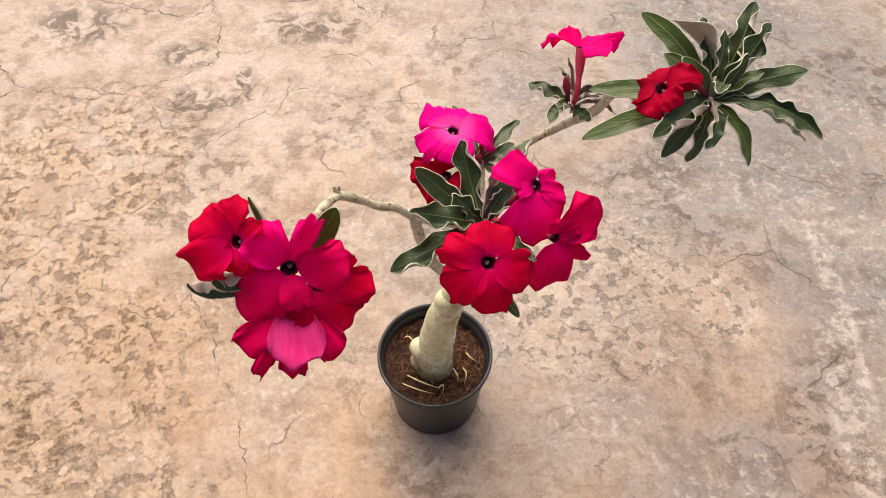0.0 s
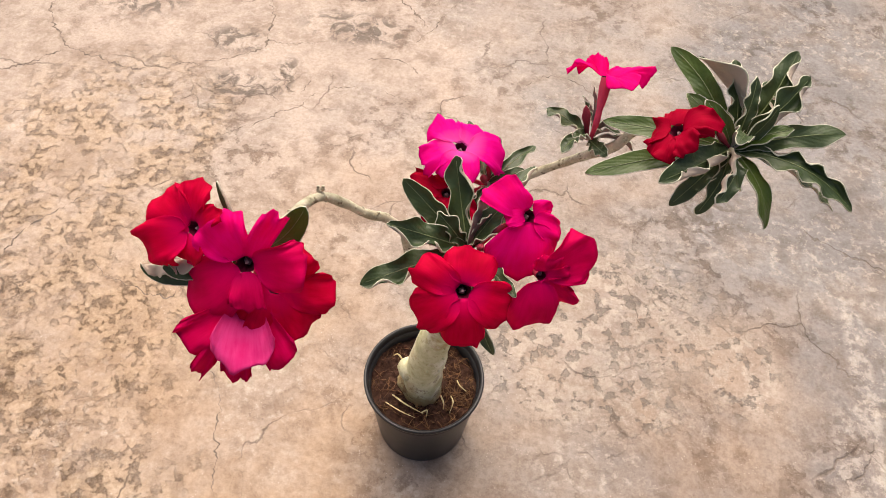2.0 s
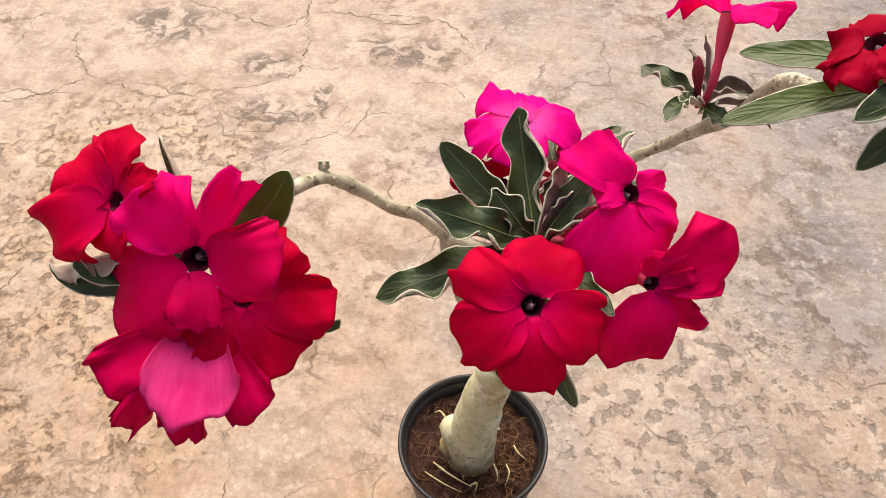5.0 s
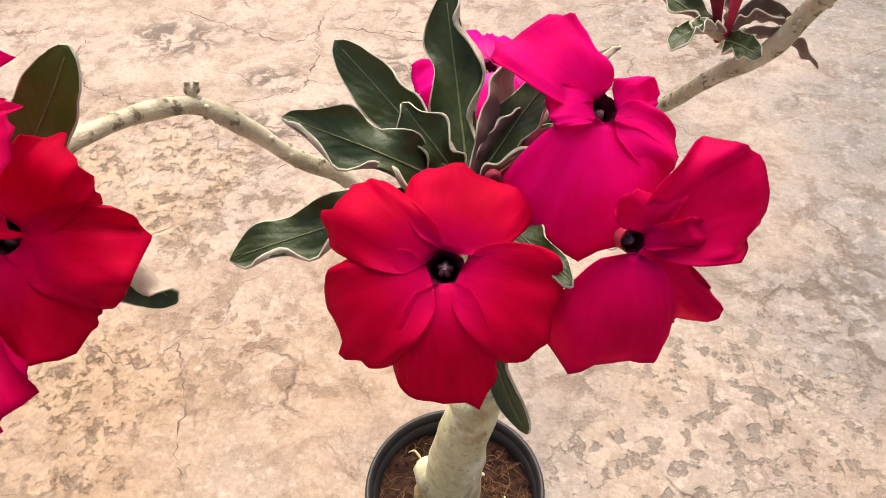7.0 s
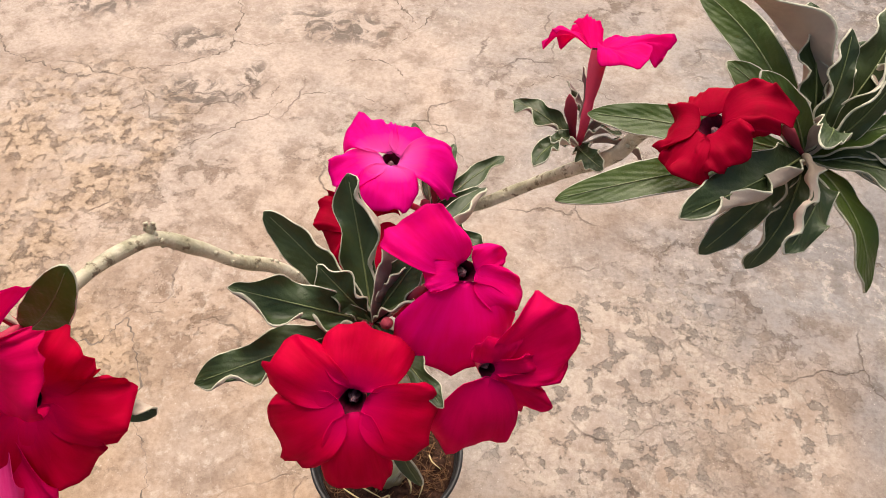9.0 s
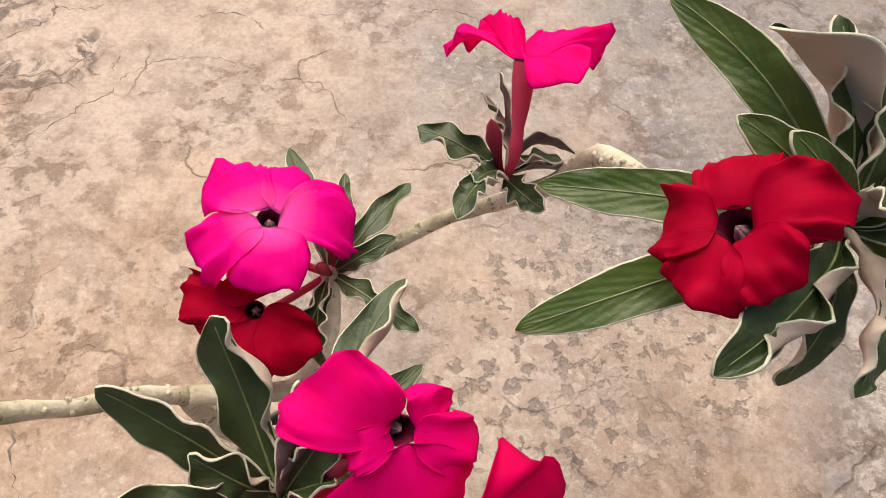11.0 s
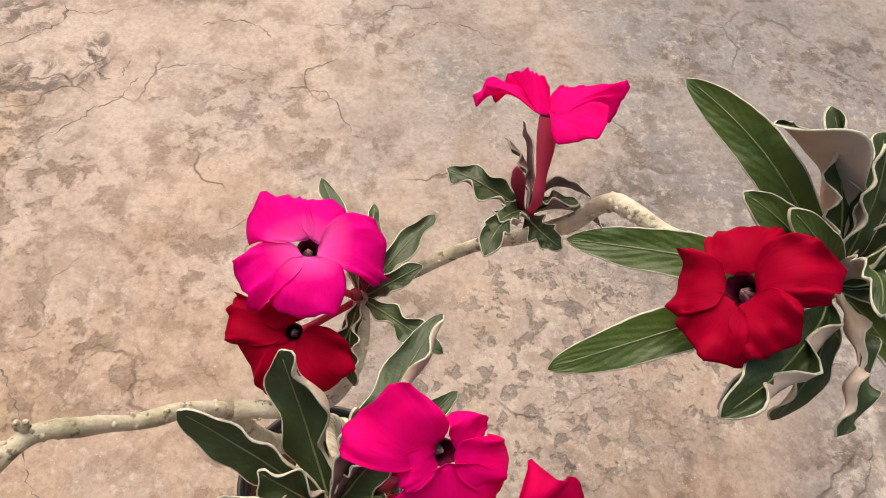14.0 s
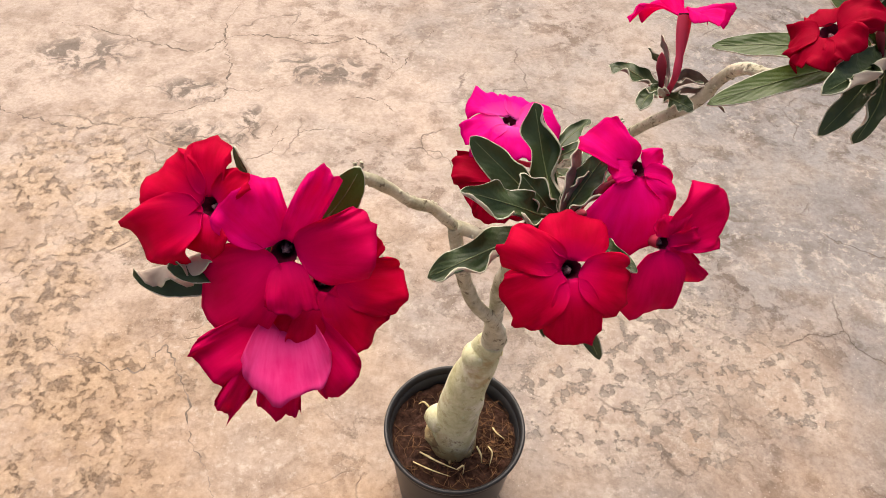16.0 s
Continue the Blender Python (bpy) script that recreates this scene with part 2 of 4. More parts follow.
CONCRETE = concrete()
CRACK = plain("crack_brown", (0.085, 0.066, 0.052), (0.28, 0.22, 0.175), 60, 0.95)
# petal tones vary with bloom age, and differing light is put into them too
CRIMSON = petal_mat("crimson_petal", (0.60, 0.0, 0.030), (0.80, 0.0, 0.070), 0.45)
ROSE = petal_mat("rose_petal", (0.66, 0.0, 0.075), (0.86, 0.001, 0.15), 0.45)
MAGENTA = petal_mat("magenta_petal", (0.88, 0.0, 0.17), (0.99, 0.004, 0.36), 0.5)
HOTPINK = petal_mat("hot_pink_petal", (0.86, 0.0, 0.25), (0.98, 0.006, 0.46), 0.5, (1.0, 0.25, 0.82))
DARKRED = petal_mat("dark_red_petal", (0.36, 0.0, 0.018), (0.56, 0.0, 0.038), 0.4, (0.45, 0.0, 0.03))
PINK = petal_mat("pink_petal_underside", (0.82, 0.015, 0.22), (0.95, 0.09, 0.38), 0.4, (0.86, 0.03, 0.26))
THROAT = plain("maroon_throat", (0.06, 0.0, 0.012), (0.15, 0.001, 0.03), 300, 0.6)
TUBE = petal_mat("corolla_tube", (0.52, 0.03, 0.09), (0.74, 0.12, 0.20), 0.3, (0.60, 0.06, 0.12))
ANTHER = plain("anther", (0.22, 0.09, 0.11), (0.46, 0.28, 0.30), 400, 0.6)
LEAF_TOP = leaf_mat("leaf_upper_side", (0.020, 0.040, 0.013), (0.056, 0.088, 0.026), (0.07, 0.10, 0.035), 0.12, 0.46)
LEAF_FRESH = leaf_mat("fresh_leaf_upper_side", (0.032, 0.068, 0.010), (0.078, 0.128, 0.018), (0.11, 0.16, 0.05), 0.22, 0.42)
# browner copy of the underside, with the shade among leaves put into its colour
LEAF_UNDER_SHADED = leaf_mat("shaded_brown_leaf_underside", (0.17, 0.105, 0.095), (0.30, 0.21, 0.19), (0.20, 0.16, 0.12), 0.15, 0.6)
LEAF_UNDER = leaf_mat("leaf_underside", (0.42, 0.335, 0.265), (0.60, 0.50, 0.41), (0.46, 0.39, 0.30), 0.15, 0.7)
MARGIN = plain("leaf_margin", (0.40, 0.41, 0.29), (0.62, 0.61, 0.49), 300, 0.6)
RIB = plain("leaf_midrib", (0.12, 0.16, 0.06), (0.22, 0.26, 0.11), 300, 0.5)
BARK = bark_mat("branch_bark", ((0.26, 0.24, 0.15), (0.50, 0.47, 0.34), (0.72, 0.69, 0.56)), (0.11, 0.08, 0.045))
TRUNK = bark_mat("trunk_bark", ((0.44, 0.43, 0.22), (0.62, 0.60, 0.36), (0.76, 0.73, 0.54)), (0.40, 0.33, 0.16), ((0.84, 0.80, 0.66), (0.44, 0.30, 0.13)))
BUD = petal_mat("bud_skin", (0.22, 0.015, 0.04), (0.42, 0.06, 0.10), 0.1, (0.30, 0.05, 0.07))
STALK = plain("pedicel_skin", (0.28, 0.10, 0.09), (0.42, 0.20, 0.14), 200, 0.6)
POT = plain("black_plastic", (0.014, 0.014, 0.015), (0.026, 0.026, 0.027), 40, 0.42, 0.06)
SOIL = plain("dark_soil", (0.020, 0.009, 0.006), (0.085, 0.040, 0.026), 170, 0.95, 1.0, 0.2, 0.004)
FIBRE = plain("coir_fibre", (0.06, 0.026, 0.011), (0.24, 0.12, 0.05), 150, 0.9)
ROOT = plain("dry_root", (0.55, 0.42, 0.18), (0.74, 0.64, 0.38), 150, 0.7)


# ---- builders ----
def part(name, bm, mats, parent, label=""):
    """One bmesh as one mesh object under a thing or a part."""
    me = bpy.data.meshes.new(name)
    bm.normal_update()
    bm.to_mesh(me)
    bm.free()
    for m in mats if isinstance(mats, (list, tuple)) else [mats]:
        me.materials.append(m)
    for p in me.polygons:
        p.use_smooth = True
    ob = new(name, me)
    ob.parent = parent
    return tagged(ob, label)


def smooth_line(pts, step=6):
    """A Catmull-Rom line through a few points."""
    q = [Vector(p) for p in pts]
    q = [2 * q[0] - q[1], *q, 2 * q[-1] - q[-2]]
    out = []
    for i in range(1, len(q) - 2):
        a, b, c, d = q[i - 1 : i + 3]
        for j in range(step):
            t = j / step
            out.append(0.5 * (2 * b + (c - a) * t + (2 * a - 5 * b + 4 * c - d) * t * t + (3 * b - a - 3 * c + d) * t ** 3))
    return out + [q[-2]]


def tube(bm, line, radii, sides=10, rough=0.0, scale=80.0, closed=True, squash=None):
    """A tapered, slightly lumpy tube along a line; radii are spread over its length."""
    n = len(line)
    rings = []
    side = None
    for i, p in enumerate(line):
        d = (line[min(i + 1, n - 1)] - line[max(i - 1, 0)]).normalized()
        if side is None:
            side = d.orthogonal().normalized()
        side = (side - d * side.dot(d)).normalized()
        up = d.cross(side)
        f = i / (n - 1) * (len(radii) - 1)
        a = min(int(f), len(radii) - 2) if len(radii) > 1 else 0
        r = radii[a] + (radii[min(a + 1, len(radii) - 1)] - radii[a]) * (f - a)
        ring = []
        for j in range(sides):
            w = 2 * math.pi * j / sides
            q = side * math.cos(w) + up * math.sin(w)
            k = 1 + rough * noise.noise((p + q * r) * scale)
            ring.append(bm.verts.new(p + q * r * k))
        rings.append(ring)
    for a, b in zip(rings, rings[1:]):
        for j in range(sides):
            bm.faces.new((a[j], a[(j + 1) % sides], b[(j + 1) % sides], b[j]))
    if closed:
        bm.faces.new(rings[0][::-1])
        bm.faces.new(rings[-1])
    return rings


def leaf_outline(s, v):
    return max(0.10, (s + 0.02) ** 0.8 * max(1 - s, 0.0) ** 0.6 * 2.3) if s < 0.999 else 0.03


def blade(base, tip, up, width, outline, thick, bend=0.0, cup=0.0, wave=0.0, waves=3.0, side=0.0, twist=0.0, seed=0, edge=0.0, ns=22, curl=0.0, roll=(0.0, 0.0), fold=(0.0, 0.0), crease=0.35):
    """A leaf with both faces and a margin. up: where its upper side looks; bend: how far its middle rises;
    cup: how far its margins rise; wave: the height of its ruffles; side: its sideways bow; curl: how its end rises; roll: how far its two margins roll in, in radians; fold: how far they fold over past the crease."""
    rnd = random.Random(seed)
    base, tip = Vector(base), Vector(tip)
    x = (tip - base).normalized()
    length = (tip - base).length
    n0 = Vector(up)
    n0 = (n0 - x * n0.dot(x)).normalized()
    y0 = n0.cross(x)
    vs = [-1, -0.958, -0.84, -0.72, -0.58, -0.45, -0.3, -0.15, 0, 0.15, 0.3, 0.45, 0.58, 0.72, 0.84, 0.958, 1]
    ph = [rnd.uniform(0, 6.28) for _ in range(4)]
    bm = bmesh.new()
    uv = bm.loops.layers.uv.new("UVMap")
    top, low, at = [], [], {}
    for i in range(ns + 1):
        s = i / ns
        s = s - 0.06 * math.sin(2 * math.pi * s) * 0.5
        tw = twist * (s - 0.5)
        n = n0 * math.cos(tw) + y0 * math.sin(tw)
        y = n.cross(x)
        arch = 4 * s * (1 - s)
        mid = base + x * length * s + n * (bend * length * arch) + y * (side * length * arch)
        if curl:
            mid += n * (curl * length * max(0, s - 0.6) ** 2 * 4)
        ra, rb = [], []
        for v in vs:
            e = 1 + edge * (noise.noise(Vector((s * 7, v * 2, seed * 3.7))) + 0.6 * noise.noise(Vector((s * 23, v * 5, seed)))) * abs(v) ** 3
            e += 0.42 * wave * math.sin(2 * math.pi * waves * s + (ph[0] if v > 0 else ph[1]) + 1.2) * abs(v) ** 2
            w = width / 2 * outline(s, v)
            fi = (roll[1] if v > 0 else roll[0]) * abs(v) * (0.45 + 0.55 * math.sin(math.pi * min(1, s * 1.15)))
            sg = 1 if v >= 0 else -1
            over = (fold[1] if v > 0 else fold[0]) * min(1.0, s * 5, (1.02 - s) * 7) * (1 + 0.25 * math.sin(2 * math.pi * waves * s + ph[2]))
            arm = lift = 0.0
            if over:
                for step in range(16):
                    q = (step + 0.5) / 16 * abs(v)
                    g = min(1.0, max(0.0, (q - crease) / 0.22))
                    turn = fi * q + over * g * g * (3 - 2 * g)
                    arm, lift = arm + math.cos(turn) * abs(v) / 16, lift + math.sin(turn) * abs(v) / 16
                g = min(1.0, max(0.0, (abs(v) - crease) / 0.22))
                fi += over * g * g * (3 - 2 * g)
            else:
                arm = abs(v) * (math.sin(fi) / fi if fi > 1e-4 else 1.0)
                lift = abs(v) * ((1 - math.cos(fi)) / fi if fi > 1e-4 else 0.0)
            h = cup * abs(v) ** 1.7
            f = waves * (1 + 0.12 * math.sin(ph[3] + 5 * s))
            phase = ph[0] if v > 0 else ph[1]
            h += wave * math.sin(2 * math.pi * f * s + phase) * abs(v) ** 1.7 * (0.3 + 0.7 * min(1, s * 2.5))
            h += 0.12 * noise.noise(Vector((s * 3 + seed, v * 1.5, 0.3 * seed)))
            nn = n * math.cos(fi) - y * (sg * math.sin(fi))
            p = mid + y * (w * sg * arm * e) + n * (w * lift) + nn * (w * h)
            a, b = bm.verts.new(p), bm.verts.new(p - nn * thick * (1 if abs(v) < 1 else 0.6))
            at[a] = at[b] = (s, v / 2 + 0.5)
            ra.append(a)
            rb.append(b)
        top.append(ra)
        low.append(rb)
    m = len(vs) - 1
    for i in range(ns):
        for j in range(m):
            f = bm.faces.new((top[i][j], top[i + 1][j], top[i + 1][j + 1], top[i][j + 1]))
            f.material_index = 2 if j in (0, m - 1) else 0
            f = bm.faces.new((low[i][j], low[i][j + 1], low[i + 1][j + 1], low[i + 1][j]))
            f.material_index = 2 if j in (0, m - 1) else 1
        for j, flip in ((0, False), (m, True)):
            q = (top[i][j], low[i][j], low[i + 1][j], top[i + 1][j])
            f = bm.faces.new(q[::-1] if flip else q)
            f.material_index = 2
    for i in (0, ns):
        for j in range(m):
            q = (top[i][j], top[i][j + 1], low[i][j + 1], low[i][j])
            bm.faces.new(q if i == 0 else q[::-1]).material_index = 2
    bmesh.ops.recalc_face_normals(bm, faces=bm.faces[:])
    for f in bm.faces:
        for lp in f.loops:
            lp[uv].uv = at[lp.vert]
    line = [top[i][8].co + (top[i][8].co - low[i][8].co).normalized() * 0.0001 for i in range(0, ns + 1)]
    return bm, line


plant = tagged(new("desert_rose"), "flowering desert rose with pale swollen trunk and crimson blooms", "plant")
SEED = [0]


def leaf(base, tip, up, width, bend=0.08, cup=0.0, wave=0.36, waves=3.3, side=0.0, twist=0.0, fresh=False, curl=0.0, roll=(0.8, 0.8), label="", shaded=False, fold=(0.0, 0.0), crease=0.35):
    SEED[0] += 1
    bm, line = blade(base, tip, up, 0.86 * width, leaf_outline, 0.0009, bend, cup, wave, waves, side, twist, SEED[0], 0.08, 30, curl, roll, fold, crease)
    ob = part("leaf", bm, [LEAF_FRESH if fresh else LEAF_TOP, LEAF_UNDER_SHADED if shaded else LEAF_UNDER, MARGIN], plant, label)
    rib = bmesh.new()
    tube(rib, line[:-2], [0.0006, 0.00035, 0.00015], 5)
    part("midrib", rib, RIB, ob)
    return ob


def petal(c, axes, throat, angle, length, rise, left, right, seed, ruffle):
    """One petal. axes: the way the bloom looks and two ways across it; angle: its turn round the mouth; length and rise: its rim's
    middle; left and right: how far out, how far aside and how high its two shoulders stand. Angles in degrees, sizes in millimetres."""
    rnd = random.Random(seed)
    n, u, w = axes
    a = radians(angle)
    x, y = u * math.cos(a) + w * math.sin(a), w * math.cos(a) - u * math.sin(a)
    ns, nv, thick = 18, 22, 0.00045
    sharp, peak, keen = rnd.uniform(0.04, 0.13), rnd.uniform(-0.3, 0.5), rnd.uniform(0.07, 0.13)
    ph, ridge, lap = rnd.uniform(0, 6.28), rnd.uniform(0.5, 1.3), rnd.uniform(0.4, 1.6)
    start = throat * 900
    bm = bmesh.new()
    uv = bm.loops.layers.uv.new("UVMap")
    grid, at = [], {}
    for i in range(ns + 1):
        s = (i / ns) ** 0.85
        row = []
        for j in range(nv + 1):
            v = 2 * j / nv - 1
            v = 0.75 * v + 0.25 * math.sin(v * math.pi / 2)
            e = abs(v)
            out, aside, high = left if v > 0 else right
            round_, turn = 1 - max(0.0, math.cos(e * math.pi / 2)) ** 0.78, math.sin(e * math.pi / 2) ** 0.86
            rim = length + (out - length) * round_
            rim += length * sharp * math.exp(-(((v - peak) / keen) ** 2)) * s ** 6
            rim += length * (0.035 * noise.noise(Vector((v * 4, seed, 0.5))) + 0.016 * noise.noise(Vector((v * 15, seed, 3.1)))) * s ** 5
            f = start + (rim - start) * s
            g = start * 0.62 * v * (1 - s) + math.copysign(aside * turn, v) * 1.06 * s ** 0.45
            h = (rise + (high - rise) * round_) * s ** 1.25
            # arched along its length, channelled at the base, its rim turned down and ruffled
            h += length * (0.10 * math.sin(math.pi * min(1, s * 1.02)) - 0.07 * max(0, s - 0.75) ** 2 * 16)
            h += 0.10 * aside * e ** 2 * (1 - s) - 0.07 * aside * e ** 3 * s * s
            h += lap * v * s + ridge * 0.5 * math.sin(5 * v + ph + 1.2 * s) * s * (1.15 - s)
            h += ruffle * length * s * s * (0.24 * noise.noise(Vector((v * 1.7, s * 1.1, seed * 1.9))) + 0.15 * noise.noise(Vector((v * 4.3, s * 2.5, seed * 0.7))) * s)
            row.append((x * f + y * g + n * h) * 0.001 + c)
            at[(i, j)] = (s, v / 2 + 0.5)
        grid.append(row)
    sheets = []
    for d in (0.0, thick):
        sheets.append([[bm.verts.new(p - n * d) for p in row] for row in grid])
    top, low = sheets
    key = {}
    for sheet in sheets:
        for i, row in enumerate(sheet):
            for j, q in enumerate(row):
                key[q] = at[(i, j)]
    for i in range(ns):
        for j in range(nv):
            bm.faces.new((top[i][j], top[i + 1][j], top[i + 1][j + 1], top[i][j + 1]))
            bm.faces.new((low[i][j], low[i][j + 1], low[i + 1][j + 1], low[i + 1][j])).material_index = 1
        for j in (0, nv):
            bm.faces.new((top[i][j], low[i][j], low[i + 1][j], top[i + 1][j]))
    for j in range(nv):
        for i in (0, ns):
            bm.faces.new((top[i][j], top[i][j + 1], low[i][j + 1], low[i][j]))
    bmesh.ops.recalc_face_normals(bm, faces=bm.faces[:])
    for f in bm.faces:
        for lp in f.loops:
            lp[uv].uv = key[lp.vert]
    return bm


def flower(centre, face, petals, mat, base, label, throat=0.005, ruffle=1.0):
    """centre: the mouth of the tube; petals: see petal(), then a material of its own; base: where its stalk springs."""
    c, n, b = Vector(centre), Vector(face).normalized(), Vector(base)
    u = Vector((0, 0.6, 0.8))
    u = (u - n * u.dot(n)).normalized()
    axes = n, u, n.cross(u)
    bm = bmesh.new()
    back = c - n * 0.034
    line = smooth_line([c - n * 0.0004, c - n * 0.012, c - n * 0.024, back + (b - back) * 0.15, b], 5)
    tube(bm, line, [throat * 1.10, throat * 1.04, throat * 0.9, throat * 0.55, 0.0026, 0.0018, 0.0018], 14, 0.06, 150, closed=False)
    body = part("flower", bm, TUBE, plant, label)
    SEED[0] += 1
    # dark ragged mouth, sunk into the tube
    bm = bmesh.new()
    rings = []
    for r, d in ((1.10, 0.0006), (1.0, -0.0010), (0.86, -0.004), (0.7, -0.010), (0.5, -0.016)):
        ring = []
        for j in range(40):
            a = 2 * math.pi * j / 40
            k = r * (1 + (0.07 * math.sin(5 * a + SEED[0]) + 0.05 * math.sin(13 * a + 2 * SEED[0])) * (r > 0.9))
            ring.append(bm.verts.new(c + (u * math.cos(a) + axes[2] * math.sin(a)) * throat * 0.95 * k + n * d))
        rings.append(ring)
    for p, q in zip(rings, rings[1:]):
        for j in range(40):
            bm.faces.new((p[j], p[(j + 1) % 40], q[(j + 1) % 40], q[j]))
    bm.faces.new(rings[-1])
    part("throat", bm, THROAT, body, "dark maroon throat")
    bm = bmesh.new()
    for j in range(5):
        a = 2 * math.pi * j / 5
        o = (u * math.cos(a) + axes[2] * math.sin(a)) * 0.0014
        tube(bm, [c - n * 0.011 + o * 1.5, c - n * 0.006 + o, c - n * 0.0015 + o * 0.25], [0.0010, 0.0011, 0.0003], 6)
    part("stamen", bm, ANTHER, body, "pale pointed cone of stamens")
    for i, (angle, length, rise, left, right, *own) in enumerate(petals):
        SEED[0] += 1
        m = own[0] if own else mat
        bm = petal(c + n * (0.0002 * i), axes, throat, angle, length, rise, left, right, SEED[0], ruffle)
        part("petal", bm, [m, m], body)
    return body


def bud(base, tip, r, label="closed pointed pink bud"):
    bm = bmesh.new()
    b, t = Vector(base), Vector(tip)
    tube(bm, smooth_line([b, b.lerp(t, 0.35), b.lerp(t, 0.6), b.lerp(t, 0.85), t], 4), [r * 0.45, r * 0.5, r * 0.75, r * 1.0, r * 0.7, r * 0.12], 10, 0.12, 300)
    part("bud", bm, BUD, plant, label)


def branch(pts, radii, name="branch", mat=None, label="", scars=14, seed=1):
    """A limb with raised leaf scars along it."""
    rnd = random.Random(seed)
    bm = bmesh.new()
    line = smooth_line(pts, 8)
    tube(bm, line, radii, 18, 0.08 if name == "trunk" else 0.18, 55 if name == "trunk" else 90)
    for _ in range(scars):
        f = rnd.uniform(0.03, 0.97) * (len(line) - 1)
        i = int(f)
        p = line[i].lerp(line[i + 1], f - i)
        d = (line[i + 1] - line[i]).normalized()
        w = Vector((rnd.gauss(0, 1), rnd.gauss(0, 1), rnd.gauss(0, 1)))
        w = (w - d * w.dot(d)).normalized()
        k = f / (len(line) - 1) * (len(radii) - 1)
        a = min(int(k), len(radii) - 2)
        r = radii[a] + (radii[a + 1] - radii[a]) * (k - a)
        tube(bm, [p + w * r * 0.7, p + w * r * 1.06, p + w * (r * 1.06 + 0.0004)], [0.0018, 0.0011, 0.0004], 7, 0.3, 400)
    return part(name, bm, mat or BARK, plant, label)


# ---- ground ----
def ground():
    bm = bmesh.new()
    bmesh.ops.create_grid(bm, x_segments=20, y_segments=20, size=150)
    me_ob = part("ground", bm, CONCRETE, None)
    return tagged(me_ob, "worn tan and grey concrete floor with cracks and stains", "ground", kind="structure")


floor = ground()


def crack(pts, width, seed, mat=None, name="crack", depth=0.0003):
    """A thin ragged dark strip laid on the concrete for a split."""
    rnd = random.Random(seed)
    line = smooth_line([(x, y, 0) for x, y in pts], 26)
    bm = bmesh.new()
    a = b = None
    for i, p in enumerate(line):
        d = (line[min(i + 1, len(line) - 1)] - line[max(0, i - 1)]).normalized()
        s = Vector((-d.y, d.x, 0))
        j = s * (0.009 * noise.noise(p * 22 + Vector((seed, 0, 0))) + 0.006 * noise.noise(p * 110) + 0.003 * noise.noise(p * 300))
        w = 1.1 * width * max(0.16, 0.55 + 1.3 * noise.noise(p * 55 + Vector((0, seed, 0)))) * min(1, 0.25 + 6 * min(i, len(line) - 1 - i) / len(line))
        h = Vector((0, 0, depth))
        c, e = bm.verts.new(p + j + s * w + h), bm.verts.new(p + j - s * w * rnd.uniform(0.6, 1.3) + h)
        if a:
            bm.faces.new((a, b, e, c))
        a, b = c, e
    bmesh.ops.recalc_face_normals(bm, faces=bm.faces[:])
    part(name, bm, mat or CRACK, floor)


crack([(-0.86, 1.16), (-0.84, 1.104), (-0.787, 1.041), (-0.72, 1.015), (-0.669, 1.005), (-0.627, 1.0), (-0.599, 1.016)], 0.0024, 1)
crack([(-0.599, 1.016), (-0.56, 1.03), (-0.519, 1.044)], 0.0009, 2)
crack([(-0.519, 1.044), (-0.452, 1.081), (-0.425, 1.125), (-0.442, 1.214), (-0.466, 1.283), (-0.47, 1.40)], 0.0020, 3)
crack([(-0.90, 0.93), (-0.844, 0.951), (-0.812, 0.981), (-0.775, 1.027)], 0.0018, 4)
crack([(-0.67, 0.56), (-0.651, 0.589), (-0.633, 0.651), (-0.584, 0.723)], 0.0016, 5)
crack([(-0.78, 1.30), (-0.642, 1.264), (-0.505, 1.229), (-0.46, 1.279), (-0.395, 1.297), (-0.275, 1.286), (-0.214, 1.308), (-0.166, 1.265), (-0.14, 1.23)], 0.0026, 6)
crack([(-0.425, 1.125), (-0.37, 1.13), (-0.32, 1.15)], 0.0012, 7)
crack([(-0.43, 0.87), (-0.381, 0.917), (-0.33, 0.966), (-0.296, 1.009)], 0.0015, 8)
crack([(-0.296, 1.009), (-0.22, 1.04), (-0.12, 1.03)], 0.0007, 9)
crack([(-0.35, 1.30), (-0.28, 1.31), (-0.214, 1.308)], 0.0016, 10)
crack([(-0.27, 0.428), (-0.256, 0.388), (-0.236, 0.335), (-0.232, 0.30)], 0.0011, 11)
crack([(-0.52, 0.585), (-0.481, 0.576), (-0.389, 0.558), (-0.36, 0.59), (-0.30, 0.48), (-0.27, 0.428)], 0.0010, 12)
crack([(-0.375, 1.06), (-0.362, 1.036), (-0.35, 1.015), (-0.335, 1.005)], 0.0030, 13)
crack([(-0.315, 1.04), (-0.318, 1.02), (-0.322, 1.0)], 0.0014, 14)
crack([(-0.23, 1.12), (-0.17, 1.13), (-0.13, 1.10)], 0.0013, 15)
crack([(-0.08, 1.36), (-0.11, 1.27), (-0.15, 1.18)], 0.0010, 16)
crack([(0.05, 1.10), (0.12, 1.15), (0.22, 1.10)], 0.0010, 17)


# ---- pot and soil ----
PX, PY = 0.005, 0.442
pot = tagged(new("flower_pot"), "round black plastic nursery pot standing on the concrete", "flower pot")


def lathe(bm, profile, sides=72):
    rings = [[bm.verts.new((PX + r * math.cos(2 * math.pi * j / sides), PY + r * math.sin(2 * math.pi * j / sides), z)) for j in range(sides)] for r, z in profile]
    for a, b in zip(rings, rings[1:]):
        for j in range(sides):
            bm.faces.new((a[j], a[(j + 1) % sides], b[(j + 1) % sides], b[j]))
    return rings


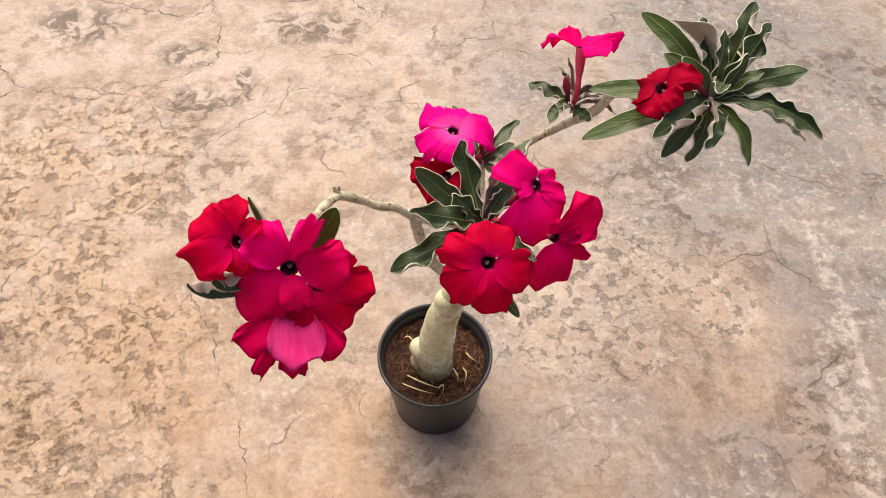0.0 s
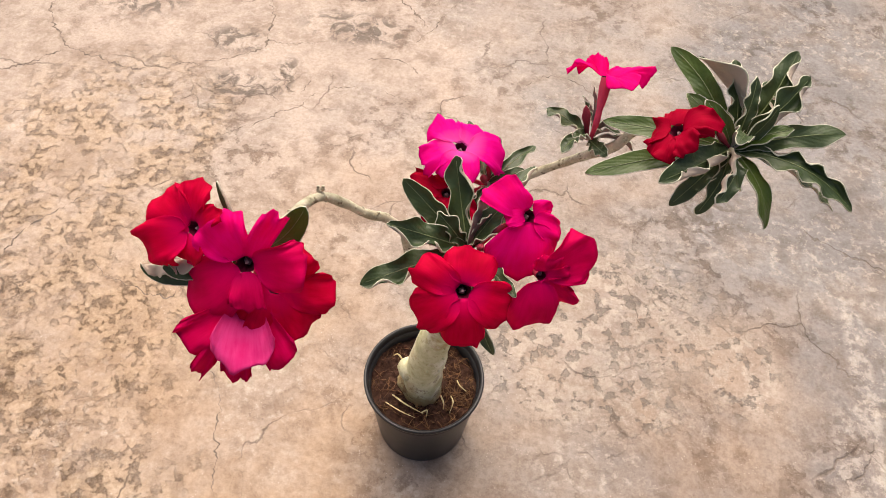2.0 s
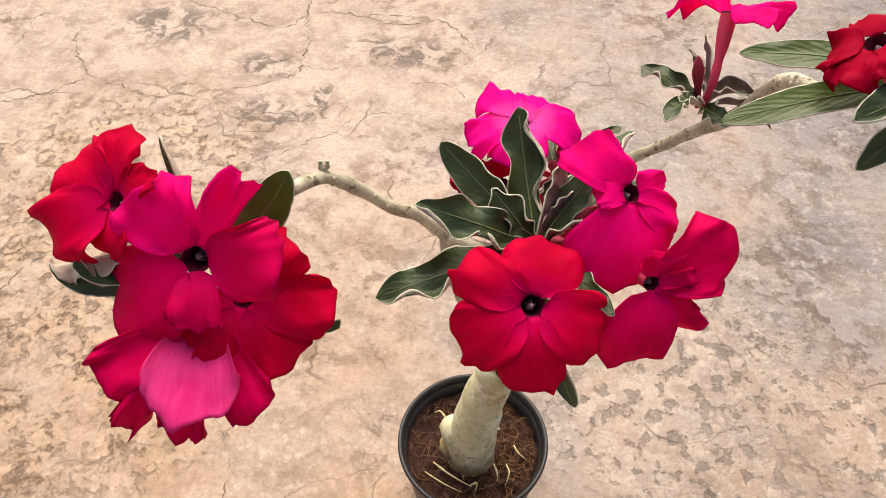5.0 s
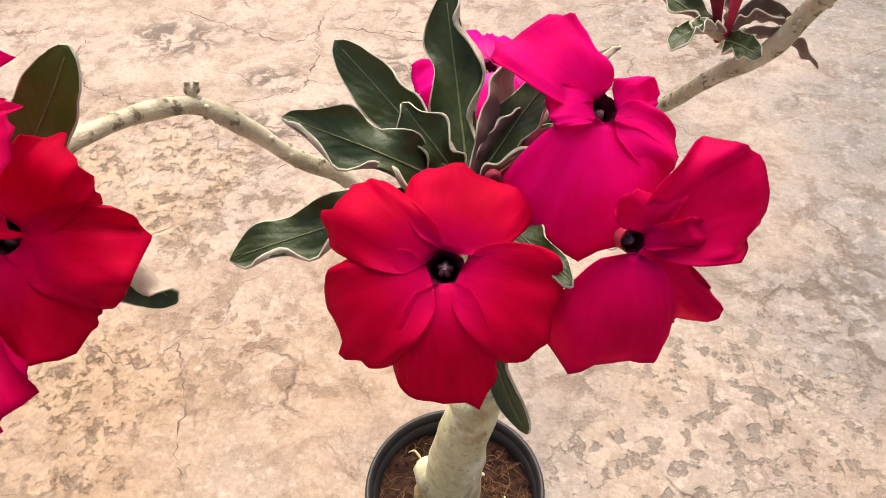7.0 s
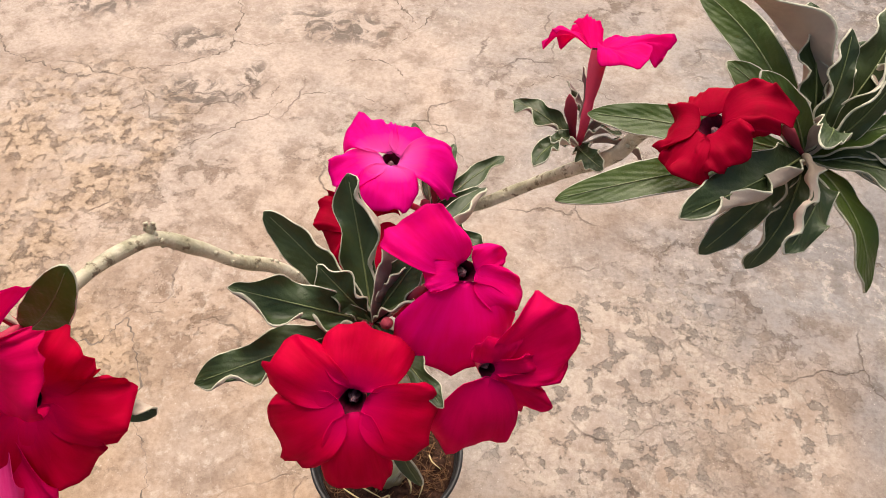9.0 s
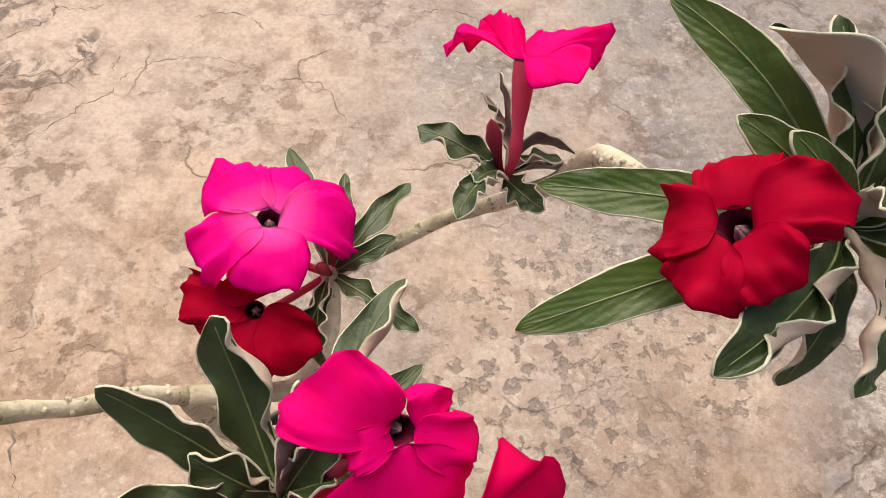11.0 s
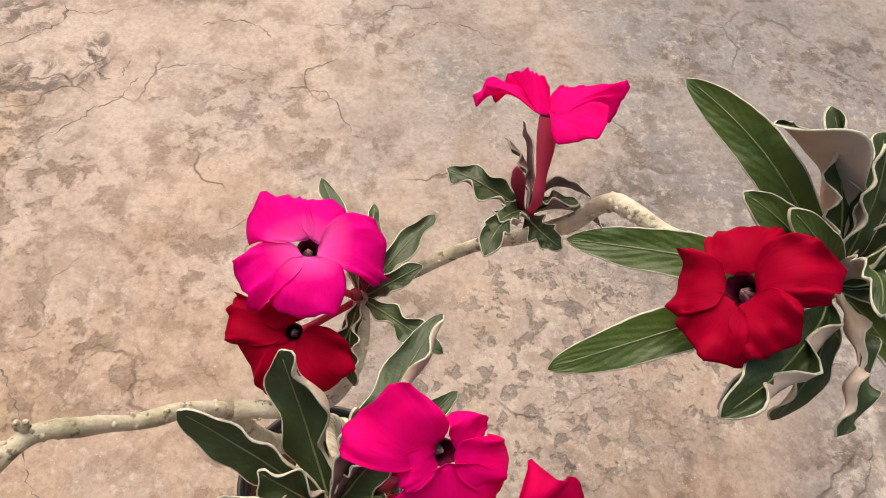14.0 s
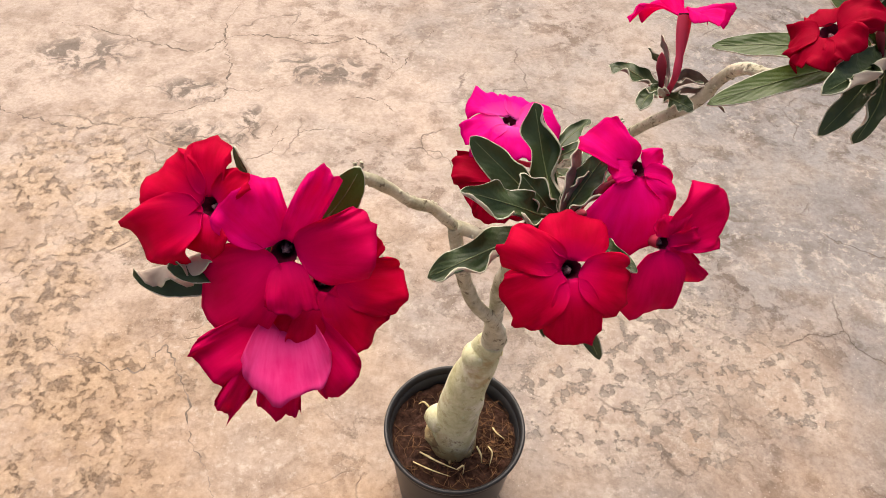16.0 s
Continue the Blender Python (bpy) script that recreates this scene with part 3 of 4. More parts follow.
bm = bmesh.new()
rings = lathe(bm, [(0.052, 0.0), (0.0555, 0.001), (0.0565, 0.004), (0.0660, 0.108), (0.0672, 0.1235), (0.0650, 0.1235), (0.0630, 0.108), (0.054, 0.006), (0.03, 0.005)])
bm.faces.new(rings[0][::-1])
bm.faces.new(rings[-1])
bmesh.ops.recalc_face_normals(bm, faces=bm.faces[:])
part("body", bm, POT, pot)
bm = bmesh.new()
rings = lathe(bm, [(0.0652, 0.1237), (0.0690, 0.1237), (0.0706, 0.1250), (0.0714, 0.1280), (0.0710, 0.1305), (0.0692, 0.1312), (0.0676, 0.1302), (0.0658, 0.1270), (0.0652, 0.1237)])
bmesh.ops.recalc_face_normals(bm, faces=bm.faces[:])
part("rim", bm, POT, pot, "rounded rolled rim")

bm = bmesh.new()
rnd = random.Random(5)
rings = []
for i in range(22):
    r = 0.0638 * i / 21
    ring = []
    for j in range(72):
        a = 2 * math.pi * j / 72
        p = Vector((PX + r * math.cos(a), PY + r * math.sin(a), 0.108))
        p.z += 0.006 * noise.noise(p * 60) + 0.006 * noise.noise(p * 170) + 0.002 * noise.noise(p * 500) + 0.004 * (1 - i / 21)
        ring.append(bm.verts.new(p))
    rings.append(ring)
for a, b in zip(rings, rings[1:]):
    for j in range(72):
        bm.faces.new((a[j], b[j], b[(j + 1) % 72], a[(j + 1) % 72]))
low = [bm.verts.new((v.co.x, v.co.y, 0.09)) for v in rings[-1]]
for j in range(72):
    bm.faces.new((rings[-1][j], low[j], low[(j + 1) % 72], rings[-1][(j + 1) % 72]))
bm.faces.new(low)
bmesh.ops.remove_doubles(bm, verts=bm.verts[:], dist=1e-5)
bmesh.ops.recalc_face_normals(bm, faces=bm.faces[:])
soil = tagged(part("potting_soil", bm, SOIL, None), "dark brown crumbly potting soil filling the pot", "soil", kind="stuff")

bm = bmesh.new()
for j in range(270):
    a, r = rnd.uniform(0, 6.28) if j < 170 else rnd.gauss(-0.1, 0.5), 0.060 * math.sqrt(rnd.uniform(0.12, 1))
    p = Vector((PX + r * math.cos(a), PY + r * math.sin(a), 0.111 + rnd.uniform(-0.001, 0.002)))
    d = Vector((rnd.gauss(0, 1), rnd.gauss(0, 1), rnd.gauss(0, 0.25 if j < 200 else 0.6))).normalized()
    l = rnd.uniform(0.003, 0.012)
    k = Vector((rnd.gauss(0, 1), rnd.gauss(0, 1), rnd.uniform(0, 1))) * l * 0.3
    pts = [p - d * l, p + k, p + d * l]
    for q in pts:
        e = Vector((q.x - PX, q.y - PY, 0))
        if e.length > 0.062:
            e *= 0.062 / e.length
            q.x, q.y = PX + e.x, PY + e.y
    tube(bm, smooth_line(pts, 3), [0.0002, 0.00042, 0.0002], 4)
tagged(part("coir_fibres", bm, FIBRE, None), "brown coir fibres scattered on the potting soil", "fibres", kind="stuff")


def dry_root(pts, r, label):
    bm = bmesh.new()
    tube(bm, smooth_line(pts, 6), [r * 0.8, r, r * 0.7, r * 0.3], 6, 0.3, 300)
    part("root", bm, ROOT, plant, label)


# ---- trunk and limbs ----
JOINT, FORK = (-0.009, 0.396, 0.472), (0.026, 0.444, 0.268)
ROSETTE, CROWN, TWIG, HEAD = (0.044, 0.340, 0.540), (0.046, 0.452, 0.476), (-0.062, 0.362, 0.541), (0.194, 0.396, 0.612)
LEFT_END = (-0.083, 0.302, 0.556)
branch([(0.005, 0.434, 0.100), (0.004, 0.434, 0.125), (0.007, 0.437, 0.170), (0.013, 0.441, 0.215), (0.022, 0.444, 0.250), FORK, (0.030, 0.443, 0.282)], [0.0225, 0.0232, 0.0215, 0.0188, 0.0160, 0.0140, 0.011], "trunk", TRUNK, "swollen pale green caudex trunk", 22, 3)
branch([FORK, (0.035, 0.438, 0.292), (0.027, 0.428, 0.330), (0.008, 0.405, 0.385), (-0.004, 0.395, 0.440), JOINT], [0.0078, 0.0063, 0.0055, 0.0050, 0.0046], seed=4)
branch([FORK, (0.028, 0.434, 0.322), (0.027, 0.416, 0.390), (0.031, 0.396, 0.440), (0.040, 0.360, 0.505), ROSETTE], [0.0078, 0.0063, 0.0055, 0.0048, 0.0044], seed=5)
branch([JOINT, (0.014, 0.402, 0.458), (0.034, 0.412, 0.448), (0.046, 0.432, 0.458), CROWN], [0.0046, 0.0044, 0.0044, 0.0041, 0.0041], seed=6)
branch([JOINT, (-0.023, 0.388, 0.495), (-0.035, 0.379, 0.508), (-0.049, 0.370, 0.528), TWIG, (-0.073, 0.338, 0.550), LEFT_END], [0.0038, 0.0036, 0.0035, 0.0036, 0.0033, 0.0031], seed=7, scars=26)
branch([CROWN, (0.072, 0.474, 0.466), (0.099, 0.480, 0.482), (0.120, 0.471, 0.509), (0.138, 0.468, 0.526), (0.149, 0.464, 0.550), (0.154, 0.450, 0.566), (0.164, 0.436, 0.572), (0.178, 0.412, 0.596), HEAD], [0.0036, 0.0035, 0.0034, 0.0036, 0.0040, 0.0041, 0.0038, 0.0036, 0.0040, 0.0048], seed=8, scars=34)
for dx, dy, dz, r in ((0, 0.002, 0.004, 0.0014), (-0.002, 0.003, 0.0065, 0.0011), (0.0018, 0.0032, 0.007, 0.0010)):
    b = Vector(TWIG) + Vector((0, 0, 0.001))
    branch([b, b + Vector((dx, dy, dz)) * 0.6, b + Vector((dx, dy, dz))], [r * 1.1, r * 0.75, r * 1.1], "twig_stub", BARK, "dried brown flower stub", 3, 9)
for p, r, h in (((-0.011, 0.436, 0.156), 0.0145, 0.015), ((-0.010, 0.432, 0.130), 0.0150, 0.014), ((0.012, 0.430, 0.122), 0.0150, 0.012), ((0.018, 0.440, 0.262), 0.013, 0.012)):
    bm, p = bmesh.new(), Vector(p)
    line = [p + Vector((0, 0, h * f)) for f in (-1.0, -0.8, -0.4, 0.0, 0.4, 0.8, 1.0)]
    tube(bm, line, [r * f for f in (0.12, 0.6, 0.92, 1.0, 0.92, 0.6, 0.12)], 16, 0.22, 90)
    part("swelling", bm, TRUNK, plant, "pale lumpy swelling on the trunk")
dry_root([(-0.028, 0.418, 0.116), (-0.010, 0.408, 0.119), (0.012, 0.402, 0.115)], 0.0011, "yellow dry root at the trunk's foot")
dry_root([(0.010, 0.402, 0.117), (0.016, 0.404, 0.122), (0.016, 0.398, 0.115)], 0.0010, "pale curled root tip")
dry_root([(-0.020, 0.442, 0.160), (-0.027, 0.446, 0.166), (-0.032, 0.444, 0.165)], 0.0010, "peeling pale bark flake")
dry_root([(0.028, 0.425, 0.124), (0.033, 0.418, 0.119), (0.034, 0.413, 0.113)], 0.0012, "pale root beside the trunk")
dry_root([(0.044, 0.450, 0.118), (0.048, 0.444, 0.119), (0.057, 0.440, 0.114)], 0.0009, "thin dry root on the soil")
dry_root([(0.040, 0.430, 0.116), (0.044, 0.420, 0.121), (0.042, 0.410, 0.113)], 0.0009, "thin dry root on the soil")
dry_root([(-0.034, 0.408, 0.114), (-0.014, 0.399, 0.117), (0.004, 0.396, 0.113)], 0.0008, "thin dry root on the soil")

# ---- flowers ----
flower((0.047, 0.3, 0.55), (0.15, -0.6, 0.78), [(56, 33.6, -1.0, (25.0, 15.9, -4.0), (19.1, 7.2, 2.0)), (-9, 27.0, -4.0, (16.1, 16.1, -4.0), (18.8, 17.5, -4.0)), (-106, 32.2, -2.0, (22.6, 15.0, -2.0), (22.0, 15.6, -2.0)), (-167, 35.8, -6.0, (27.0, 11.1, -6.0), (23.7, 15.3, -6.0)), (122, 33.8, -5.0, (23.1, 17.0, -5.0), (23.4, 12.8, -5.0))], CRIMSON, ROSETTE, "open crimson bloom with five broad petals", 0.0048, 0.8)
flower((0.08, 0.353, 0.568), (0.38, -0.45, 0.81), [(37, 30.7, 4.0, (26.9, 21.8, 4.0), (14.1, 8.3, 4.0)), (178, 38.5, -12.0, (18.0, 22.5, -6.0), (18.9, 23.1, -10.0)), (-67, 17.3, -0.0, (6.3, 7.6, 0.0), (11.0, 4.7, -0.0)), (-110, 26.8, -2.0, (15.7, 7.0, -2.0), (20.1, 11.4, -2.0)), (101, 17.3, 2.0, (17.2, 5.2, 2.0), (14.9, 6.7, 2.0))], MAGENTA, (0.052, 0.344, 0.542), "bright magenta bloom turned up to the light", 0.0041, 1.1)
flower((0.094, 0.324, 0.547), (0.3, -0.74, 0.58), [(-62, 38.4, 2.0, (24.6, 18.9, 3.0), (23.2, 13.1, 6.0)), (-178, 36.7, -4.0, (29.5, 16.6, -4.0), (24.2, 21.8, -2.0)), (-124, 36.0, -12.0, (17.9, 6.1, -12.0), (21.9, 8.9, -12.0)), (-82, 19.8, 6.0, (12.9, 7.1, 6.0), (6.6, -1.1, 6.0)), (-3, 14.3, 4.0, (6.5, 8.4, 4.0), (16.6, 10.0, 4.0))], ROSE, (0.054, 0.342, 0.540), "rose-red bloom hanging to one side with folded petals", 0.0033, 1.3)
flower((0.022, 0.462, 0.505), (0.12, -0.1, 0.98), [(16, 30.8, -0.0, (12.0, 22.8, -0.0), (21.5, 6.9, 0.0)), (-39, 28.1, -2.0, (21.2, 14.8, -2.0), (24.9, 5.4, -2.0)), (-103, 36.7, -3.0, (20.5, 22.1, -3.0), (32.8, 9.3, -3.0)), (176, 32.4, -2.0, (13.9, 16.6, -2.0), (19.0, 15.9, -2.0)), (120, 34.1, -4.0, (33.0, 11.9, -4.0), (25.8, 13.9, -4.0))], HOTPINK, CROWN, "hot magenta bloom with a pale flush", 0.0048, 1.1)
flower((0.017, 0.428, 0.487), (0.05, -0.4, 0.91), [(76, 29.9, 0.0, (25.9, 11.2, 0.0), (31.4, 10.7, -0.0)), (128, 24.2, -2.0, (21.2, 13.9, -2.0), (23.7, 16.7, -2.0)), (-177, 29.8, -2.0, (23.7, 7.2, -2.0), (18.9, 17.2, -2.0)), (-120, 30.1, -2.0, (12.9, 9.5, -2.0), (18.1, 18.2, -2.0)), (26, 17.8, -2.0, (16.5, 11.8, -2.0), (2.6, 16.8, -2.0))], DARKRED, CROWN, "dark red bloom tucked under a magenta one", 0.0041, 1.1)
flower((0.155, 0.381, 0.634), (-0.64, -0.1, 0.76), [(24, 20.2, -2.0, (14.4, 10.6, -2.0), (16.6, 9.4, -2.0)), (-63, 22.6, -1.0, (13.0, 13.8, -1.0), (14.4, 4.9, -1.0)), (-119, 18.9, 0.0, (12.3, 8.8, 0.0), (13.7, 10.3, -0.0)), (165, 19.7, -3.0, (13.9, 12.5, -3.0), (16.5, 9.3, -3.0)), (107, 19.7, -3.0, (14.9, 8.9, -3.0), (20.5, 11.1, -3.0))], DARKRED, HEAD, "deep red bloom with curled petal edges", 0.0043, 1.8)
flower((0.122, 0.489, 0.574), (0.05, 0.7, 0.71), [(-117, 39.2, 8.0, (27.4, 5.1, 5.4), (33.1, 9.2, 16.7)), (-131, 14.1, 17.1, (27.1, 2.3, 14.5), (6.5, 2.6, 13.2)), (160, 33.1, 10.9, (22.8, 8.6, 8.3), (22.5, 1.2, 5.2)), (140, 40.4, 14.0, (33.6, 10.0, 7.3), (31.1, 0.7, 4.6)), (63, 19.3, -6.4, (15.0, 16.9, 7.5), (11.0, 12.0, -1.1))], MAGENTA, (0.120, 0.470, 0.530), "rose-pink trumpet bloom standing upright on its tube", 0.004, 1.1)
flower((-0.0795, 0.275, 0.578), (0.12, -0.78, 0.62), [(-24, 39.8, 14.0, (24.0, 6.2, 6.0), (36.8, 8.1, 10.0), MAGENTA), (-70, 39.6, 20.0, (31.9, 10.5, 15.0), (19.3, 19.2, 10.0)), (-169, 24.9, 12.0, (25.2, 11.2, 12.0), (20.2, 9.9, 12.0)), (128, 43.1, -2.0, (32.7, 24.6, -2.0), (27.4, 19.2, -2.0)), (33, 32.0, 4.0, (21.8, 17.4, 4.0), (24.7, 12.5, 4.0), MAGENTA)], ROSE, LEFT_END, "large rose-magenta bloom with wavy petals", 0.0052, 1.5)
flower((-0.11, 0.283, 0.594), (-0.3, -0.62, 0.73), [(8, 27.5, 3.0, (22.9, 10.1, 3.0), (17.1, 10.1, 3.0)), (69, 33.6, 1.0, (30.8, 19.1, 1.0), (18.2, 14.6, 1.0)), (117, 37.3, 3.0, (18.6, 16.9, 3.0), (30.5, 14.0, 3.0)), (163, 20.8, 0.0, (8.2, 14.0, 0.0), (22.6, 13.8, 0.0)), (-38, 20.1, 2.0, (14.6, 3.5, 2.0), (18.8, 9.5, 2.0))], CRIMSON, LEFT_END, "crimson bloom with one upright petal", 0.0043, 1.1)
flower((-0.0636, 0.2737, 0.561), (0.32, -0.62, 0.72), [(-31, 28.8, 12.0, (19.4, 9.1, 10.0), (21.7, 13.8, 9.0)), (-89, 35.5, 6.0, (26.2, 10.0, 6.0), (23.4, 15.8, 6.0)), (-137, 32.7, 4.0, (28.6, 10.2, 4.0), (26.2, 16.6, 4.0)), (172, 30.1, 2.0, (27.0, 13.1, 2.0), (27.1, 13.1, 2.0)), (119, 28.7, -2.0, (29.4, 13.5, -2.0), (23.3, 9.8, -2.0))], CRIMSON, LEFT_END, "red bloom half hidden behind a larger one", 0.005, 1.1)
flower((-0.08, 0.266, 0.553), (0.22, -0.64, 0.74), [(-176, 37.7, 18.8, (22.2, 17.3, 16.8), (21.5, 18.7, 16.8), PINK), (120, 42.6, 11.8, (36.9, 17.2, 11.8), (31.3, 6.0, 11.8)), (154, 53.7, 9.8, (40.9, 4.2, 9.8), (48.0, 7.6, 9.8)), (179, 47.2, 8.8, (47.8, 7.8, 8.8), (42.3, 10.4, 8.8)), (-150, 44.8, 8.8, (32.8, 15.6, 8.8), (40.3, 6.3, 8.8))], ROSE, LEFT_END, "rose-red bloom hanging low with a pink turned petal", 0.002, 1.1)

bud((0.042, 0.336, 0.545), (0.046, 0.322, 0.562), 0.0032)
bud((0.050, 0.340, 0.545), (0.054, 0.328, 0.560), 0.0026)
bud((0.050, 0.346, 0.542), (0.066, 0.344, 0.566), 0.0030)
bud((0.050, 0.348, 0.540), (0.072, 0.352, 0.562), 0.0026)
bud((0.046, 0.452, 0.476), (0.043, 0.446, 0.494), 0.0032)
bud((0.048, 0.454, 0.476), (0.046, 0.462, 0.494), 0.0024)
bud((0.118, 0.474, 0.524), (0.111, 0.477, 0.555), 0.0034, "dark pink pointed bud beside the upright bloom")

# ---- leaves ----
R = ROSETTE
leaf(R, (-0.020, 0.302, 0.534), (0.1, -0.45, 0.9), 0.0235, 0.06, roll=(0.3, 0.2), wave=0.42, waves=2.6, fold=(0.0, 1.9), crease=0.55)
leaf(R, (-0.007, 0.327, 0.570), (0.1, -0.5, 0.85), 0.0235, 0.06, roll=(0.3, 0.3), wave=0.52, waves=2.9, fold=(0.0, 1.9), crease=0.55)
leaf(R, (-0.004, 0.362, 0.574), (0.0, -0.7, 0.6), 0.022, -0.04, wave=0.12, roll=(0.9, 0.5))
leaf(R, (0.027, 0.379, 0.585), (0.2, -0.85, 0.5), 0.0225, -0.06, wave=0.45, waves=2.6, roll=(0.3, 0.3), fold=(1.8, 0.0), crease=0.6)
leaf(R, (0.022, 0.346, 0.566), (0.3, -0.6, 0.7), 0.016, 0.04, wave=0.5, roll=(1.4, 1.0))
leaf(R, (0.064, 0.357, 0.574), (-0.35, -0.7, 0.6), 0.020, 0.04, wave=0.12, roll=(0.9, 0.5))
leaf(R, (0.051, 0.364, 0.577), (-0.5, 0.75, 0.4), 0.016, -0.05, wave=0.2, roll=(0.6, 1.2), shaded=True)
leaf(R, (0.080, 0.407, 0.557), (-0.5, -0.5, 0.7), 0.0205, 0.05, wave=0.3, roll=(0.4, 0.3), fold=(2.2, 0.0), crease=0.45)
leaf(R, (0.086, 0.380, 0.550), (-0.2, -0.4, 0.9), 0.014, 0.08, roll=(1.6, 0.6))
leaf((0.040, 0.338, 0.532), (0.038, 0.282, 0.520), (-0.3, -0.6, 0.6), 0.013, 0.10, wave=0.2)
leaf((0.046, 0.338, 0.530), (0.073, 0.296, 0.483), (-0.3, -0.6, 0.7), 0.014, 0.14, wave=0.2, roll=(0.5, 1.4))
leaf(R, (0.023, 0.386, 0.512), (0.0, -0.1, 1.0), 0.013, 0.06, fresh=True, wave=0.1)
leaf(R, (0.080, 0.306, 0.545), (0.2, -0.4, 0.9), 0.014, 0.05)
leaf(R, (0.062, 0.340, 0.562), (-0.6, 0.5, 0.5), 0.011, 0.05, shaded=True)
leaf(R, (0.056, 0.352, 0.566), (-0.5, 0.6, 0.3), 0.010, 0.05, shaded=True)
C = CROWN
leaf(C, (0.021, 0.522, 0.476), (0.5, -0.5, 0.7), 0.014, 0.05, roll=(1.3, 0.5))
leaf(C, (0.050, 0.504, 0.481), (0.3, -0.5, 0.8), 0.012, 0.05)
leaf(C, (0.081, 0.497, 0.484), (-0.4, -0.5, 0.8), 0.015, 0.05)
leaf(C, (0.075, 0.465, 0.488), (-0.1, -0.5, 0.85), 0.013, 0.08)
leaf(C, (0.086, 0.425, 0.476), (0.1, -0.3, 0.9), 0.015, 0.08, wave=0.45)
leaf(C, (0.045, 0.411, 0.466), (-0.7, -0.3, 0.7), 0.015, 0.12)
leaf(C, (0.030, 0.415, 0.462), (0.3, -0.4, 0.8), 0.014, 0.12, roll=(1.3, 0.6))
N = (0.120, 0.473, 0.525)
leaf(N, (0.083, 0.488, 0.536), (0.2, -0.3, 0.9), 0.0163, 0.12, wave=0.5, roll=(0.8, 1.3), shaded=True)
leaf(N, (0.109, 0.504, 0.540), (-0.6, 0.6, 0.2), 0.0137, -0.16, shaded=True)
leaf(N, (0.117, 0.508, 0.548), (0.8, 0.5, 0.2), 0.0088, 0.05, shaded=True)
leaf(N, (0.099, 0.445, 0.535), (-0.6, -0.3, 0.7), 0.0175, 0.16, roll=(1.4, 0.5))
leaf(N, (0.148, 0.480, 0.532), (-0.2, 0.8, 0.4), 0.0213, 0.30, wave=0.12, shaded=True)
leaf(N, (0.133, 0.452, 0.532), (-0.7, -0.2, 0.6), 0.0150, 0.16, roll=(1.5, 0.5))
leaf(N, (0.158, 0.466, 0.522), (-0.2, 0.7, 0.6), 0.0150, 0.2, shaded=True)
leaf(N, (0.106, 0.462, 0.536), (0.3, 0.4, 0.8), 0.0150, 0.16, shaded=True)
leaf(N, (0.140, 0.470, 0.540), (-0.4, 0.6, 0.6), 0.0137, 0.16, shaded=True)
H = HEAD
# broad smooth leaves under the deep red bloom, then the wavy ones round the tip
leaf(H, (0.109, 0.371, 0.597), (-0.1, -0.30, 0.95), 0.0185, 0.05, 0.0, 0.05, fresh=True, roll=(0.5, 0.4))
leaf(H, (0.117, 0.414, 0.602), (-0.1, -0.35, 0.95), 0.0185, 0.06, 0.0, 0.08, fresh=True, roll=(0.5, 0.4))
leaf(H, (0.151, 0.454, 0.636), (-0.5, -0.7, 0.5), 0.0190, 0.06, 0.0, 0.05, fresh=True, roll=(0.3, 0.6), side=-0.10)
leaf(H, (0.156, 0.411, 0.660), (0.20, 0.75, 0.55), 0.0260, 0.34, 0.0, 0.36, waves=2.4, roll=(0.3, 0.3), curl=0.15, fold=(1.9, 0.0), crease=0.55)
leaf(H, (0.186, 0.434, 0.649), (0.5, -0.6, 0.55), 0.0205, 0.08, wave=0.4, waves=3.6, roll=(0.3, 0.4), fold=(2.2, 0.0), crease=0.35)
leaf(H, (0.226, 0.452, 0.648), (0.3, -0.7, 0.6), 0.0240, 0.07, wave=0.42, waves=3.2, roll=(0.3, 0.3), twist=0.4, fold=(2.2, 0.0), crease=0.4)
leaf(H, (0.231, 0.430, 0.648), (0.2, -0.8, 0.5), 0.0220, 0.09, wave=0.38, waves=3.0, roll=(0.3, 0.5), fold=(2.2, 0.0), crease=0.45)
leaf(H, (0.214, 0.440, 0.632), (0.0, -0.8, 0.6), 0.0165, 0.06, wave=0.4, roll=(0.9, 0.5))
leaf(H, (0.258, 0.407, 0.628), (0.25, -0.35, 0.9), 0.0190, 0.12, wave=0.42, waves=2.7, roll=(0.4, 0.5))
leaf(H, (0.270, 0.372, 0.600), (0.35, -0.2, 0.9), 0.0210, 0.16, wave=0.42, waves=3.8, roll=(0.3, 0.3), fold=(0.0, 1.8), crease=0.5)
leaf(H, (0.262, 0.376, 0.594), (0.3, 0.3, 0.8), 0.0150, 0.10, wave=0.4, roll=(0.4, 0.4))
leaf(H, (0.223, 0.360, 0.585), (0.6, -0.5, 0.6), 0.0185, 0.16, wave=0.16, roll=(0.6, 0.3), fresh=True)
leaf(H, (0.185, 0.347, 0.618), (0.45, -0.5, 0.7), 0.0215, 0.12, wave=0.45, waves=3.4, roll=(0.3, 0.4), curl=-0.10, fold=(2.0, 0.0), crease=0.55)
